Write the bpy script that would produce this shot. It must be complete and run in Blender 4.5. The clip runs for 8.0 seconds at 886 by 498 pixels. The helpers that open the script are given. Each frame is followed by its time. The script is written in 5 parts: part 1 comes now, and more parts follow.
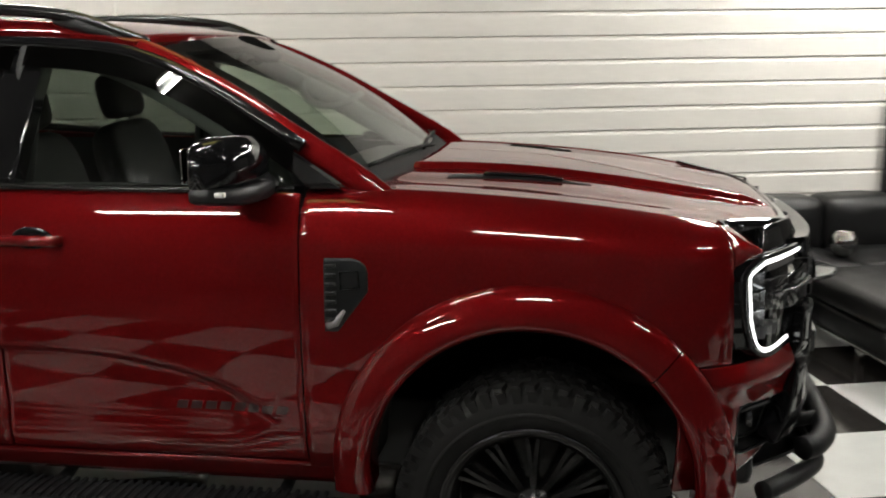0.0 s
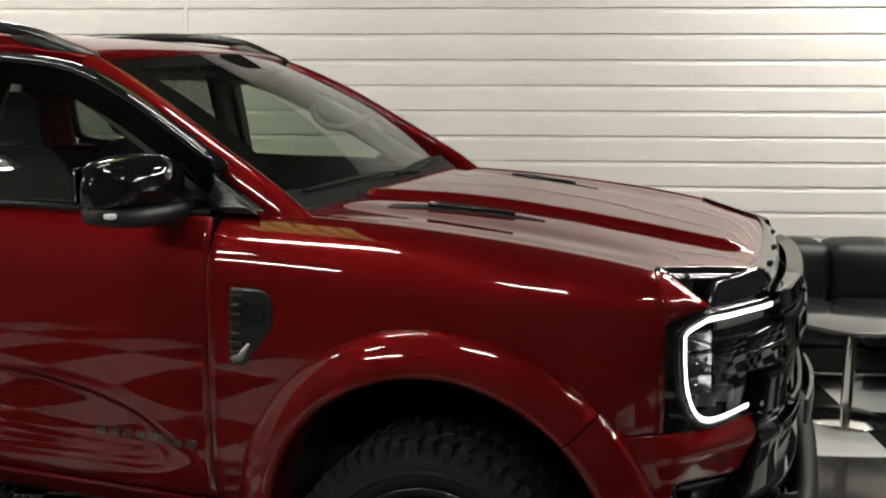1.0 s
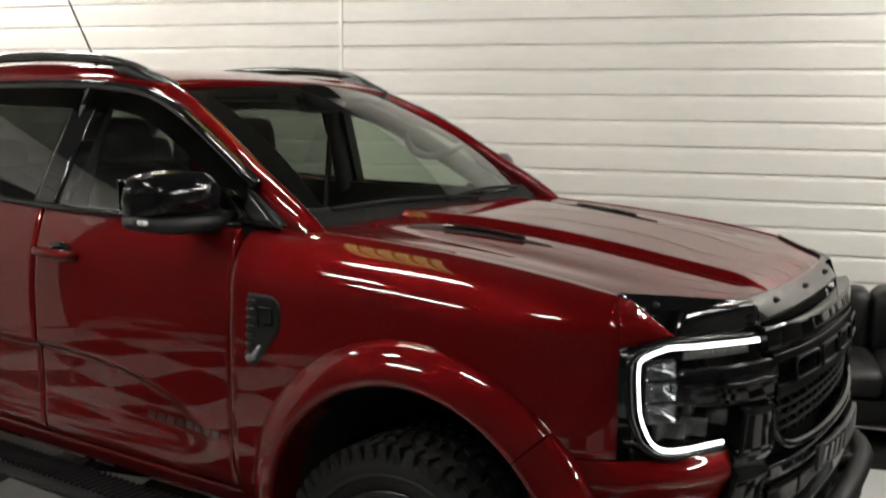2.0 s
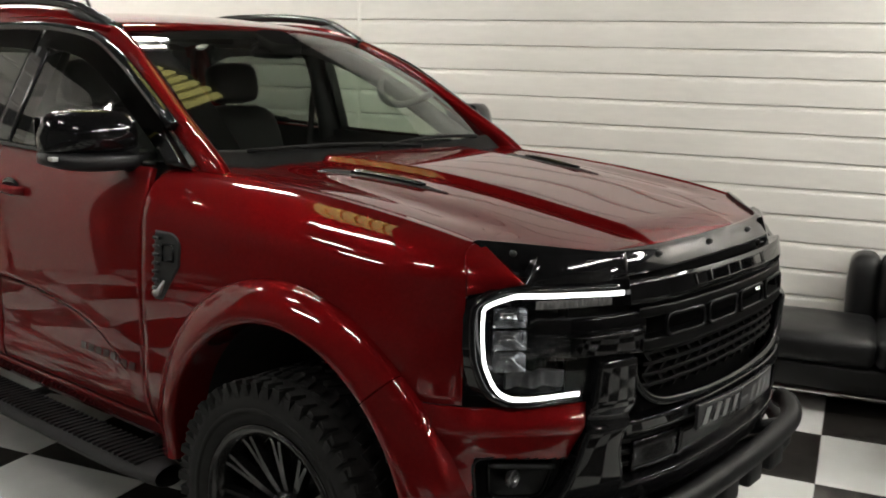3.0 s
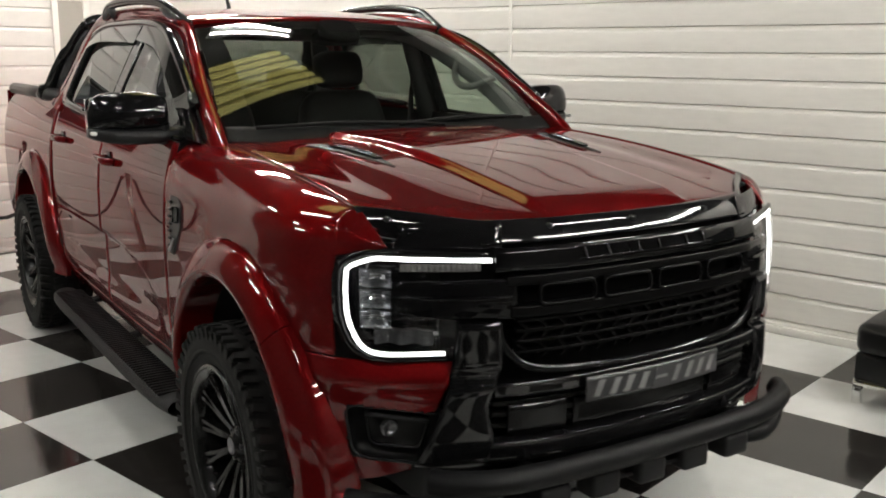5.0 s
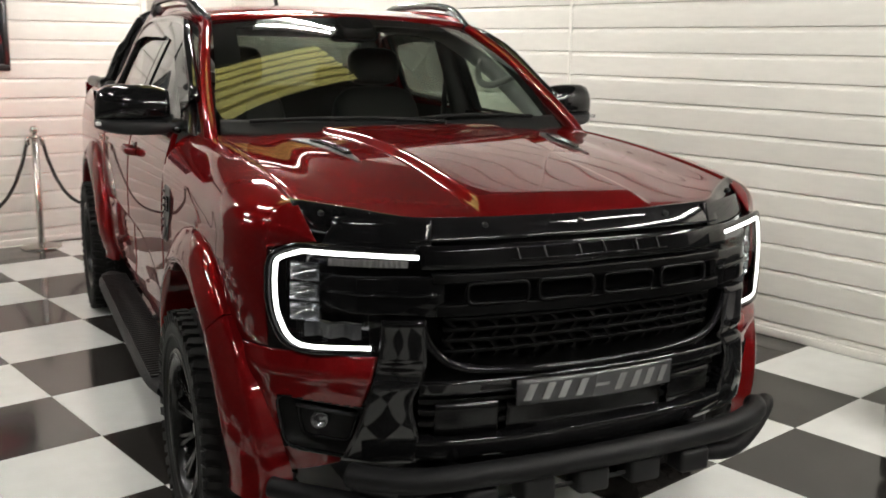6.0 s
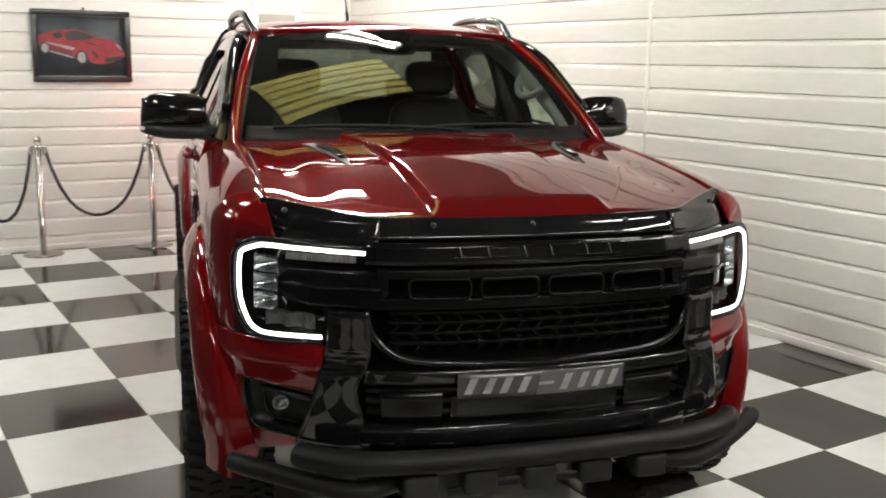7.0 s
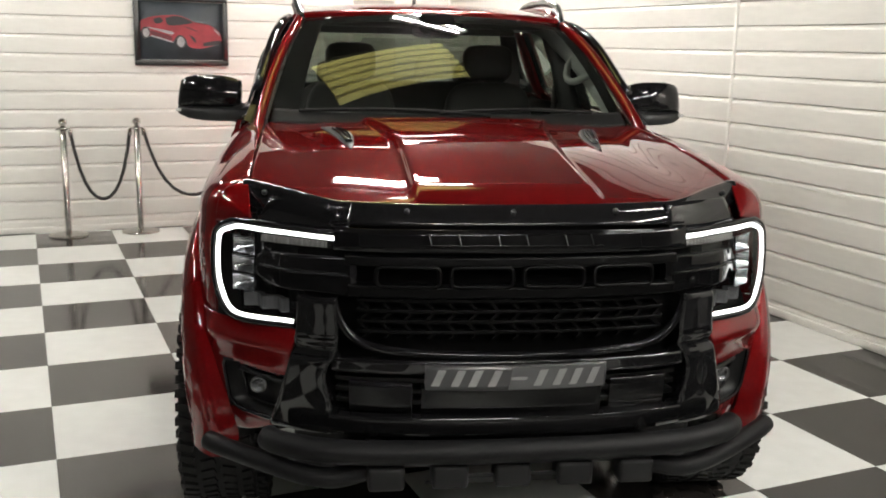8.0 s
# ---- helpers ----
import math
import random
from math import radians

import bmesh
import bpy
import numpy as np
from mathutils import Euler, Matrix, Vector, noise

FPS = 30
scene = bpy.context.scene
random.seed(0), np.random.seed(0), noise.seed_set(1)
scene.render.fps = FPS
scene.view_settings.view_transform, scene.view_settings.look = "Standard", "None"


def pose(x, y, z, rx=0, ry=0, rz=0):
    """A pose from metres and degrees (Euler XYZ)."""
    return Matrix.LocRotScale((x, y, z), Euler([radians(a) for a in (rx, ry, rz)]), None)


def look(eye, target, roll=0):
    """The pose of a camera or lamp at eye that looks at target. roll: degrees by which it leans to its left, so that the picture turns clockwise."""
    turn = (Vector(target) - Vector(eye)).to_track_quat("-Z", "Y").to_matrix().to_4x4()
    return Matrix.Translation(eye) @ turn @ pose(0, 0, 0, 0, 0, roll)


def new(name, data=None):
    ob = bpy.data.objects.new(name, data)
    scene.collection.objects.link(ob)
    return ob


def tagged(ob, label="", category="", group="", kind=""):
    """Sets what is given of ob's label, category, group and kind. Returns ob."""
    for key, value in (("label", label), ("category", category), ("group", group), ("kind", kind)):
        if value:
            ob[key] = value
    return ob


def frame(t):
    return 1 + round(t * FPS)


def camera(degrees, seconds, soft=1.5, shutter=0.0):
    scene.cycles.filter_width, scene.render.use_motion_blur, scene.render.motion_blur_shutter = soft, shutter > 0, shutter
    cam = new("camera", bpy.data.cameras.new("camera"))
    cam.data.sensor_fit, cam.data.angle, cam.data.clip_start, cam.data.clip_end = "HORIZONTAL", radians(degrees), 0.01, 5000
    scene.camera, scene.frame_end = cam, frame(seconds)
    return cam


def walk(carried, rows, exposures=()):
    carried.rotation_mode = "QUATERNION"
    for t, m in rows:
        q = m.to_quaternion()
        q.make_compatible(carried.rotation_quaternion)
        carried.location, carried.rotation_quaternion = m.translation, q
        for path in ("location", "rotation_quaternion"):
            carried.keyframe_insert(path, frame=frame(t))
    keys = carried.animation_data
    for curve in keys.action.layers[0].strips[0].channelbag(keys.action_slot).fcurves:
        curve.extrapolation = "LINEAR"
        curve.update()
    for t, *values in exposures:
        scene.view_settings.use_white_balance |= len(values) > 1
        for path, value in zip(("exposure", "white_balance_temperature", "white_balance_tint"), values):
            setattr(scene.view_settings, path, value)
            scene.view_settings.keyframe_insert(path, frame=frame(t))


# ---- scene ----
cam = camera(49.2, 8.0, soft=1.8, shutter=0.5)
PATH = [
    (0, (0.412, 0.079, 1.712), (2.358, -0.155, 1.311), -0.8),
    (0.5, (0.5, -0.268, 1.649), (2.462, -0.264, 1.259), -0.4),
    (1, (0.62, -0.62, 1.699), (2.586, -0.512, 1.347), 0.1),
    (1.5, (0.556, -1.004, 1.698), (2.496, -0.599, 1.428), 1.0),
    (2, (0.605, -1.292, 1.67), (2.498, -0.709, 1.393), 0.7),
    (2.2, (0.677, -1.404, 1.669), (2.549, -0.811, 1.292), 0.9),
    (3.3, (0.803, -2.025, 1.646), (2.542, -1.113, 1.264), 1.4),
    (3.5, (0.809, -2.121, 1.651), (2.486, -1.109, 1.248), 1.0),
    (4, (0.974, -2.374, 1.626), (2.631, -1.305, 1.292), 2.8),
    (4.5, (1.114, -2.591, 1.65), (2.681, -1.396, 1.308), 1.3),
    (5, (1.215, -2.907, 1.645), (2.685, -1.612, 1.244), 0.3),
    (5.2, (1.245, -3.002, 1.644), (2.702, -1.689, 1.253), 0.2),
    (6.3, (1.732, -3.382, 1.638), (2.951, -1.847, 1.243), 0.4),
    (6.5, (1.805, -3.474, 1.629), (2.994, -1.909, 1.259), -0.3),
    (7, (1.96, -3.732, 1.635), (2.992, -2.061, 1.256), 1.0),
    (7.5, (2.175, -3.835, 1.617), (3.096, -2.103, 1.23), -0.0),
    (7.7, (2.276, -3.861, 1.623), (3.131, -2.097, 1.226), 0.7),
    (8, (2.401, -3.876, 1.628), (3.182, -2.081, 1.219), 1.2),
]
walk(cam, [(t, look(eye, target, roll)) for t, eye, target, roll in PATH], exposures=[(0.0, 0.0), (4.6, 0.0), (6.3, 0.32), (8.0, 0.36)])

# ---- world: indoors, next to no light from outside ----
world = bpy.data.worlds.new("world")
scene.world = world
world.use_nodes = True
world.node_tree.nodes["Background"].inputs[0].default_value = (0.5, 0.5, 0.5, 1)
world.node_tree.nodes["Background"].inputs[1].default_value = 0.05

CEIL = 3.25          # height of the ceiling
TUBE_POWER = 142.0    # glow of the ceiling tubes
SKY_POWER = 1.75     # glow of the translucent roof sheet
ANT = (-3.06, 0.03)   # foot of the roof aerial
DECAL = (-1.30, 0.655)   # lettering on the doors
PLAQ = (3.4, 2.55)      # middle of the winged plaque
# (0.9, 0.2), (0.7, -2.6) and (2.4, -6.4) are unseen battens added as fill
LIGHTS = [(-0.4, 3.8, 76, 1.5), (4.68, 1.53, -48, 0.7), (4.75, 2.62, -15, 0.9), (5.95, 4.15, 10, 1.2), (2.2, 4.1, 85, 0.5), (2.72, 0.95, 100, 1.2), (1.1, 2.9, 85, 0.7), (0.9, 0.2, 90, 0.8), (0.7, -2.6, 90, 0.8), (3.3, -5.2, 8, 1.5),
          (5.3, -4.4, 20, 2.0), (6.1, -3.5, 90, 1.8), (2.4, -6.4, 8, 2.2), (4.95, -2.45, 0, 0.7)]


# ---- materials ----
def material(name, color, rough=0.5, metal=0.0, coat=0.0, var=0.08, scale=20.0, bump=0.0, bump_scale=200.0,
             rough_var=0.0, emit=0.0, spec=0.5, per_object=0.0, stretch=(1, 1, 1)):
    m = bpy.data.materials.new(name)
    m.use_nodes = True
    nt = m.node_tree
    b = nt.nodes["Principled BSDF"]
    b.inputs["Roughness"].default_value = rough
    b.inputs["Metallic"].default_value = metal
    b.inputs["Coat Weight"].default_value = coat
    b.inputs["Coat Roughness"].default_value = 0.015
    b.inputs["Specular IOR Level"].default_value = spec
    tc = nt.nodes.new("ShaderNodeTexCoord")
    mp = nt.nodes.new("ShaderNodeMapping")
    mp.inputs["Scale"].default_value = stretch
    nt.links.new(tc.outputs["Object"], mp.inputs[0])
    n1 = nt.nodes.new("ShaderNodeTexNoise")
    n1.inputs["Scale"].default_value = scale
    n1.inputs["Detail"].default_value = 6
    nt.links.new(mp.outputs[0], n1.inputs["Vector"])
    n2 = nt.nodes.new("ShaderNodeTexNoise")
    n2.inputs["Scale"].default_value = scale * 0.13
    n2.inputs["Detail"].default_value = 3
    nt.links.new(mp.outputs[0], n2.inputs["Vector"])
    add = nt.nodes.new("ShaderNodeMath")
    add.operation = "ADD"
    nt.links.new(n1.outputs["Fac"], add.inputs[0])
    nt.links.new(n2.outputs["Fac"], add.inputs[1])
    rng = nt.nodes.new("ShaderNodeMapRange")
    rng.inputs["From Min"].default_value, rng.inputs["From Max"].default_value = 0.7, 1.3
    rng.inputs["To Min"].default_value, rng.inputs["To Max"].default_value = 1 - var, 1 + var
    nt.links.new(add.outputs[0], rng.inputs["Value"])
    hsv = nt.nodes.new("ShaderNodeHueSaturation")
    hsv.inputs["Color"].default_value = (*color, 1)
    last = rng.outputs[0]
    if per_object:
        info = nt.nodes.new("ShaderNodeObjectInfo")
        r2 = nt.nodes.new("ShaderNodeMapRange")
        r2.inputs["To Min"].default_value, r2.inputs["To Max"].default_value = 1 - per_object, 1 + per_object
        nt.links.new(info.outputs["Random"], r2.inputs["Value"])
        mul = nt.nodes.new("ShaderNodeMath")
        mul.operation = "MULTIPLY"
        nt.links.new(last, mul.inputs[0])
        nt.links.new(r2.outputs[0], mul.inputs[1])
        last = mul.outputs[0]
    nt.links.new(last, hsv.inputs["Value"])
    nt.links.new(hsv.outputs[0], b.inputs["Base Color"])
    if rough_var:
        r3 = nt.nodes.new("ShaderNodeMapRange")
        r3.inputs["From Min"].default_value, r3.inputs["From Max"].default_value = 0.3, 0.7
        r3.inputs["To Min"].default_value, r3.inputs["To Max"].default_value = rough - rough_var, rough + rough_var
        nt.links.new(n2.outputs["Fac"], r3.inputs["Value"])
        nt.links.new(r3.outputs[0], b.inputs["Roughness"])
    if bump:
        n3 = nt.nodes.new("ShaderNodeTexNoise")
        n3.inputs["Scale"].default_value = bump_scale
        n3.inputs["Detail"].default_value = 4
        nt.links.new(mp.outputs[0], n3.inputs["Vector"])
        bp = nt.nodes.new("ShaderNodeBump")
        bp.inputs["Strength"].default_value = bump
        bp.inputs["Distance"].default_value = 0.002
        nt.links.new(n3.outputs["Fac"], bp.inputs["Height"])
        nt.links.new(bp.outputs[0], b.inputs["Normal"])
    if emit:
        b.inputs["Emission Color"].default_value = (*color, 1)
        b.inputs["Emission Strength"].default_value = emit
    return m


def glass(name, tint, ior=1.5, rough=0.0):
    """Thin automotive glass: a tinted clear sheet with a glossy face."""
    m = bpy.data.materials.new(name)
    m.use_nodes = True
    nt = m.node_tree
    nt.nodes.remove(nt.nodes["Principled BSDF"])
    out = nt.nodes["Material Output"]
    tr = nt.nodes.new("ShaderNodeBsdfTransparent")
    tr.inputs[0].default_value = (*tint, 1)
    gl = nt.nodes.new("ShaderNodeBsdfGlossy")
    gl.inputs["Roughness"].default_value = rough
    lw = nt.nodes.new("ShaderNodeLayerWeight")
    lw.inputs["Blend"].default_value = 0.5
    pw = nt.nodes.new("ShaderNodeMath")
    pw.operation = "POWER"
    pw.inputs[1].default_value = 4.6
    nt.links.new(lw.outputs["Facing"], pw.inputs[0])
    ma = nt.nodes.new("ShaderNodeMath")
    ma.operation = "MULTIPLY_ADD"
    ma.use_clamp = True
    f0 = 2 * ((ior - 1) / (ior + 1)) ** 2
    ma.inputs[1].default_value, ma.inputs[2].default_value = 1 - f0, f0
    nt.links.new(pw.outputs[0], ma.inputs[0])
    mx = nt.nodes.new("ShaderNodeMixShader")
    nt.links.new(ma.outputs[0], mx.inputs[0])
    nt.links.new(tr.outputs[0], mx.inputs[1])
    nt.links.new(gl.outputs[0], mx.inputs[2])
    nt.links.new(mx.outputs[0], out.inputs[0])
    return m


PAINT = material("red_paint", (0.112, 0.0033, 0.0041), 0.42, 0.4, 1.0, 0.12, 900, 0.0, spec=0.0)
PAINT.node_tree.nodes["Principled BSDF"].inputs["Specular Tint"].default_value = (0.35, 0.02, 0.02, 1)
PAINT.node_tree.nodes["Principled BSDF"].inputs["Coat IOR"].default_value = 1.43
GLOSS = material("gloss_black", (0.006, 0.006, 0.0065), 0.05, 0.0, 0.0, 0.1, 30, spec=0.38)
GRILLE = material("grille_black", (0.0035, 0.0035, 0.0038), 0.035, 0.0, 0.0, 0.1, 30, spec=0.2)
WHEELB = material("wheel_black", (0.008, 0.008, 0.008), 0.2, 0.0, 0.0, 0.15, 50, spec=0.32)
SATIN = material("satin_black", (0.010, 0.010, 0.011), 0.40, 0.0, 0.0, 0.15, 60, 0.15, 900, spec=0.35)
RUBBER = material("rubber", (0.010, 0.0099, 0.0097), 0.7, 0.0, 0.0, 0.25, 40, 0.3, 300, spec=0.18)
TRIM = material("grained_trim", (0.02, 0.02, 0.021), 0.6, 0.0, 0.0, 0.15, 80, 0.4, 1200)
INTAKE = material("intake_black", (0.0038, 0.0038, 0.0041), 0.14, 0.0, 0.0, 0.15, 60, 0.08, 900, spec=0.22)
CHROME = material("chrome", (0.75, 0.75, 0.74), 0.12, 1.0, 0.0, 0.04, 20, rough_var=0.05)
CABIN = material("cabin_trim", (0.02, 0.02, 0.021), 0.7, 0.0, 0.0, 0.2, 60, 0.2, 600)
SEAT = material("seat_leather", (0.007, 0.0065, 0.0065), 0.6, 0.0, 0.0, 0.2, 30, 0.3, 260, spec=0.2)
LEATHER = material("black_leather", (0.0045, 0.0045, 0.005), 0.40, 0.0, 0.0, 0.2, 30, 0.35, 220, rough_var=0.08, spec=0.35)
PILLAR = material("pillar_trim", (0.19, 0.195, 0.19), 0.75, 0.0, 0.0, 0.08, 60, 0.2, 800)
LINER = material("headliner", (0.025, 0.024, 0.023), 0.9, 0.0, 0.0, 0.1, 60, 0.2, 800)
REFLECTOR = material("lamp_reflector", (0.55, 0.56, 0.58), 0.18, 1.0, 0.0, 0.1, 60, 0.5, 60)
DRL = material("daytime_light", (1.0, 0.99, 0.96), 0.3, 0.0, emit=4.0)
LENS = glass("lamp_lens", (0.93, 0.94, 0.95), 1.28)
SCREEN = glass("windscreen_glass", (0.70, 0.78, 0.70), 1.52)
SIDE = glass("side_glass", (0.55, 0.62, 0.55), 1.52)
DARKGLASS = glass("privacy_glass", (0.20, 0.22, 0.20), 1.52)
TINTED = glass("tinted_acrylic", (0.05, 0.05, 0.05), 1.55)
WHITE = material("white_board", (0.76, 0.74, 0.70), 0.27, 0.0, 0.0, 0.04, 8, 0.06, 60, per_object=0.02, stretch=(0.4, 1, 4))
SKIRT = material("skirting", (0.78, 0.76, 0.72), 0.35, 0.0, 0.0, 0.04, 10)
TILE_W = material("white_tile", (0.72, 0.73, 0.71), 0.13, 0.0, 0.0, 0.05, 9, 0.05, 40, rough_var=0.05, per_object=0.03)
TILE_D = material("dark_tile", (0.030, 0.027, 0.025), 0.13, 0.0, 0.0, 0.25, 9, 0.05, 40, rough_var=0.06, per_object=0.12)
GROUT = material("floor_base", (0.06, 0.058, 0.055), 0.45, var=0.2)
CEILING = material("ceiling_sheet", (0.045, 0.043, 0.041), 0.7, 0.0, 0.0, 0.12, 6)
LAMP_BODY = material("lamp_body", (0.6, 0.6, 0.6), 0.4)
TUBE = material("lamp_tube", (1.0, 0.97, 0.90), 0.4, emit=TUBE_POWER)
ROOFSHEET = material("roof_sheet", (0.82, 0.75, 0.27), 0.5, emit=SKY_POWER, var=0.4, scale=5)


# ---- mesh helpers ----
def mesh_of(name, bm, mat, smooth=True):
    me = bpy.data.meshes.new(name)
    bm.normal_update()
    for f in bm.faces:
        f.smooth = smooth
    bm.to_mesh(me)
    bm.free()
    me.materials.append(mat)
    return me


def part(name, bm, mat, parent, label="", smooth=True):
    ob = new(name, mesh_of(name, bm, mat, smooth))
    ob.parent = parent
    if label:
        tagged(ob, label)
    return ob


def solid(name, bm, mat, label, category, group="", kind="", smooth=True):
    """A thing that is one mesh."""
    return tagged(new(name, mesh_of(name, bm, mat, smooth)), label, category, group, kind)


def thing(name, m, label, category, group="", kind=""):
    ob = new(name)
    ob.matrix_world = m
    ob.empty_display_size = 0.1
    return tagged(ob, label, category, group, kind)


def mirrored(bm):
    b2 = bm.copy()
    for v in b2.verts:
        v.co.y = -v.co.y
    bmesh.ops.reverse_faces(b2, faces=b2.faces)
    return b2


def pair(name, bm, mat, parent, label=""):
    """A part and its mirror image across the vehicle's middle."""
    b2 = mirrored(bm)
    return part(name, bm, mat, parent, label), part(name, b2, mat, parent, label)


def sheet(f, nu=20, nv=14, lip=0.015, roll=0.004, eps=0.006, flip=False, us=None, vs=None):
    """A panel from a surface f(u, v), u and v from 0 to 1, with rolled edges and a turned-in lip."""
    us = us or [i / nu for i in range(nu + 1)]
    vs = vs or [i / nv for i in range(nv + 1)]
    if roll:
        us = [0, eps] + us[1:-1] + [1 - eps, 1]
        vs = [0, eps] + vs[1:-1] + [1 - eps, 1]
    bm = bmesh.new()
    h, sg = 1e-3, -1 if flip else 1
    pts, nor = [], []
    for u in us:
        row, nrow = [], []
        for v in vs:
            p = Vector(f(u, v))
            a = Vector(f(min(u + h, 1), v)) - Vector(f(max(u - h, 0), v))
            b = Vector(f(u, min(v + h, 1))) - Vector(f(u, max(v - h, 0)))
            n = a.cross(b)
            n = n.normalized() * sg if n.length > 1e-12 else Vector((0, 0, 1))
            row.append(p), nrow.append(n)
        pts.append(row), nor.append(nrow)
    I, J = len(us) - 1, len(vs) - 1
    grid = [[bm.verts.new(pts[i][j] - (nor[i][j] * roll if i in (0, I) or j in (0, J) else Vector())) for j in range(J + 1)] for i in range(I + 1)]
    for i in range(I):
        for j in range(J):
            q = [grid[i][j], grid[i + 1][j], grid[i + 1][j + 1], grid[i][j + 1]]
            bm.faces.new(q if not flip else q[::-1])
    if lip:
        ring = [(i, 0) for i in range(I)] + [(I, j) for j in range(J)] + [(i, J) for i in range(I, 0, -1)] + [(0, j) for j in range(J, 0, -1)]
        low = [bm.verts.new(pts[i][j] - nor[i][j] * (lip + roll)) for i, j in ring]
        for k in range(len(ring)):
            a, b = ring[k], ring[(k + 1) % len(ring)]
            q = [grid[a[0]][a[1]], low[k], low[(k + 1) % len(ring)], grid[b[0]][b[1]]]
            face = bm.faces.new(q if not flip else q[::-1])
            for e in face.edges:
                if e.verts[0] in (q[0], q[3]) and e.verts[1] in (q[0], q[3]):
                    e.smooth = False
    return bm


def slab(f, thick, nu=16, nv=12, flip=False):
    """A closed sheet of even thickness, as a pane."""
    bm = sheet(f, nu, nv, lip=thick, roll=0, flip=flip)
    return bm


def box(bm, x0, x1, y0, y1, z0, z1, bevel=0.004, seg=2, m=None):
    made = bmesh.ops.create_cube(bm, size=1)
    vs = made["verts"]
    for v in vs:
        v.co = Vector(((x0 + x1) / 2 + v.co.x * (x1 - x0), (y0 + y1) / 2 + v.co.y * (y1 - y0), (z0 + z1) / 2 + v.co.z * (z1 - z0)))
    geo = vs
    if bevel:
        es = list({e for v in vs for e in v.link_edges})
        r = bmesh.ops.bevel(bm, geom=es, offset=bevel, segments=seg, affect="EDGES", profile=0.5)
        geo = list({v for f in r["faces"] for v in f.verts} | {v for v in vs if v.is_valid})
    if m is not None:
        bmesh.ops.transform(bm, matrix=m, verts=geo)
    return geo


def boxed(*a, **k):
    bm = bmesh.new()
    box(bm, *a, **k)
    return bm


def tube(bm, path, radius, seg=12, caps=True, flat=1.0, up=(0, 0, 1)):
    """A round tube along a path; radius may be a list; flat squashes the section along the side."""
    path = [Vector(p) for p in path]
    rings = []
    n = len(path)
    for i, p in enumerate(path):
        d = (path[min(i + 1, n - 1)] - path[max(i - 1, 0)]).normalized()
        side = d.cross(Vector(up))
        side = side.normalized() if side.length > 1e-4 else d.cross(Vector((0, 1, 0))).normalized()
        upv = side.cross(d)
        r = radius[i] if isinstance(radius, (list, tuple)) else radius
        rings.append([bm.verts.new(p + side * math.cos(2 * math.pi * k / seg) * r * flat + upv * math.sin(2 * math.pi * k / seg) * r) for k in range(seg)])
    for a, b in zip(rings, rings[1:]):
        for k in range(seg):
            bm.faces.new([a[k], a[(k + 1) % seg], b[(k + 1) % seg], b[k]])
    if caps:
        bm.faces.new(rings[0][::-1])
        bm.faces.new(rings[-1])
    return bm


def tubed(*a, **k):
    return tube(bmesh.new(), *a, **k)


def lathe(bm, profile, seg=32, axis="z", at=(0, 0, 0)):
    """A turned shape: profile of (radius, height), closed where the radius is 0."""
    rings = []
    for r, h in profile:
        if r < 1e-6:
            rings.append([bm.verts.new((0, 0, h))])
        else:
            rings.append([bm.verts.new((r * math.cos(2 * math.pi * k / seg), r * math.sin(2 * math.pi * k / seg), h)) for k in range(seg)])
    for a, b in zip(rings, rings[1:]):
        for k in range(seg):
            q = [a[k % len(a)], a[(k + 1) % len(a)], b[(k + 1) % len(b)], b[k % len(b)]]
            q = list(dict.fromkeys(q))
            if len(q) > 2:
                bm.faces.new(q)
    vs = [v for r in rings for v in r]
    if axis == "y":
        bmesh.ops.rotate(bm, verts=vs, matrix=Matrix.Rotation(radians(-90), 3, "X"))
    elif axis == "x":
        bmesh.ops.rotate(bm, verts=vs, matrix=Matrix.Rotation(radians(90), 3, "Y"))
    bmesh.ops.translate(bm, verts=vs, vec=at)
    return bm


def lathed(*a, **k):
    return lathe(bmesh.new(), *a, **k)


def smooth_path(pts, n=8):
    """Points along a Catmull-Rom curve through pts."""
    P = [Vector(p) for p in pts]
    P = [2 * P[0] - P[1]] + P + [2 * P[-1] - P[-2]]
    out = []
    for i in range(1, len(P) - 2):
        for k in range(n):
            t = k / n
            a, b, c, d = P[i - 1], P[i], P[i + 1], P[i + 2]
            out.append(0.5 * (2 * b + (c - a) * t + (2 * a - 5 * b + 4 * c - d) * t * t + (3 * b - a - 3 * c + d) * t ** 3))
    return out + [P[-2]]


def curve(x, xs, ys):
    """Smooth interpolation of a table."""
    if x <= xs[0]:
        return ys[0]
    if x >= xs[-1]:
        return ys[-1]
    i = max(k for k in range(len(xs) - 1) if xs[k] <= x)
    h = xs[i + 1] - xs[i]
    t = (x - xs[i]) / h
    slope = lambda k: (ys[k + 1] - ys[k]) / (xs[k + 1] - xs[k])
    m0 = slope(i) if i == 0 else (slope(i - 1) + slope(i)) / 2
    m1 = slope(i) if i == len(xs) - 2 else (slope(i) + slope(i + 1)) / 2
    return ((2 * t ** 3 - 3 * t * t + 1) * ys[i] + (t ** 3 - 2 * t * t + t) * h * m0 + (3 * t * t - 2 * t ** 3) * ys[i + 1] + (t ** 3 - t * t) * h * m1)


def mix(a, b, t):
    return a + (b - a) * t


def step(a, b, x):
    t = min(max((x - a) / (b - a), 0), 1)
    return t * t * (3 - 2 * t)

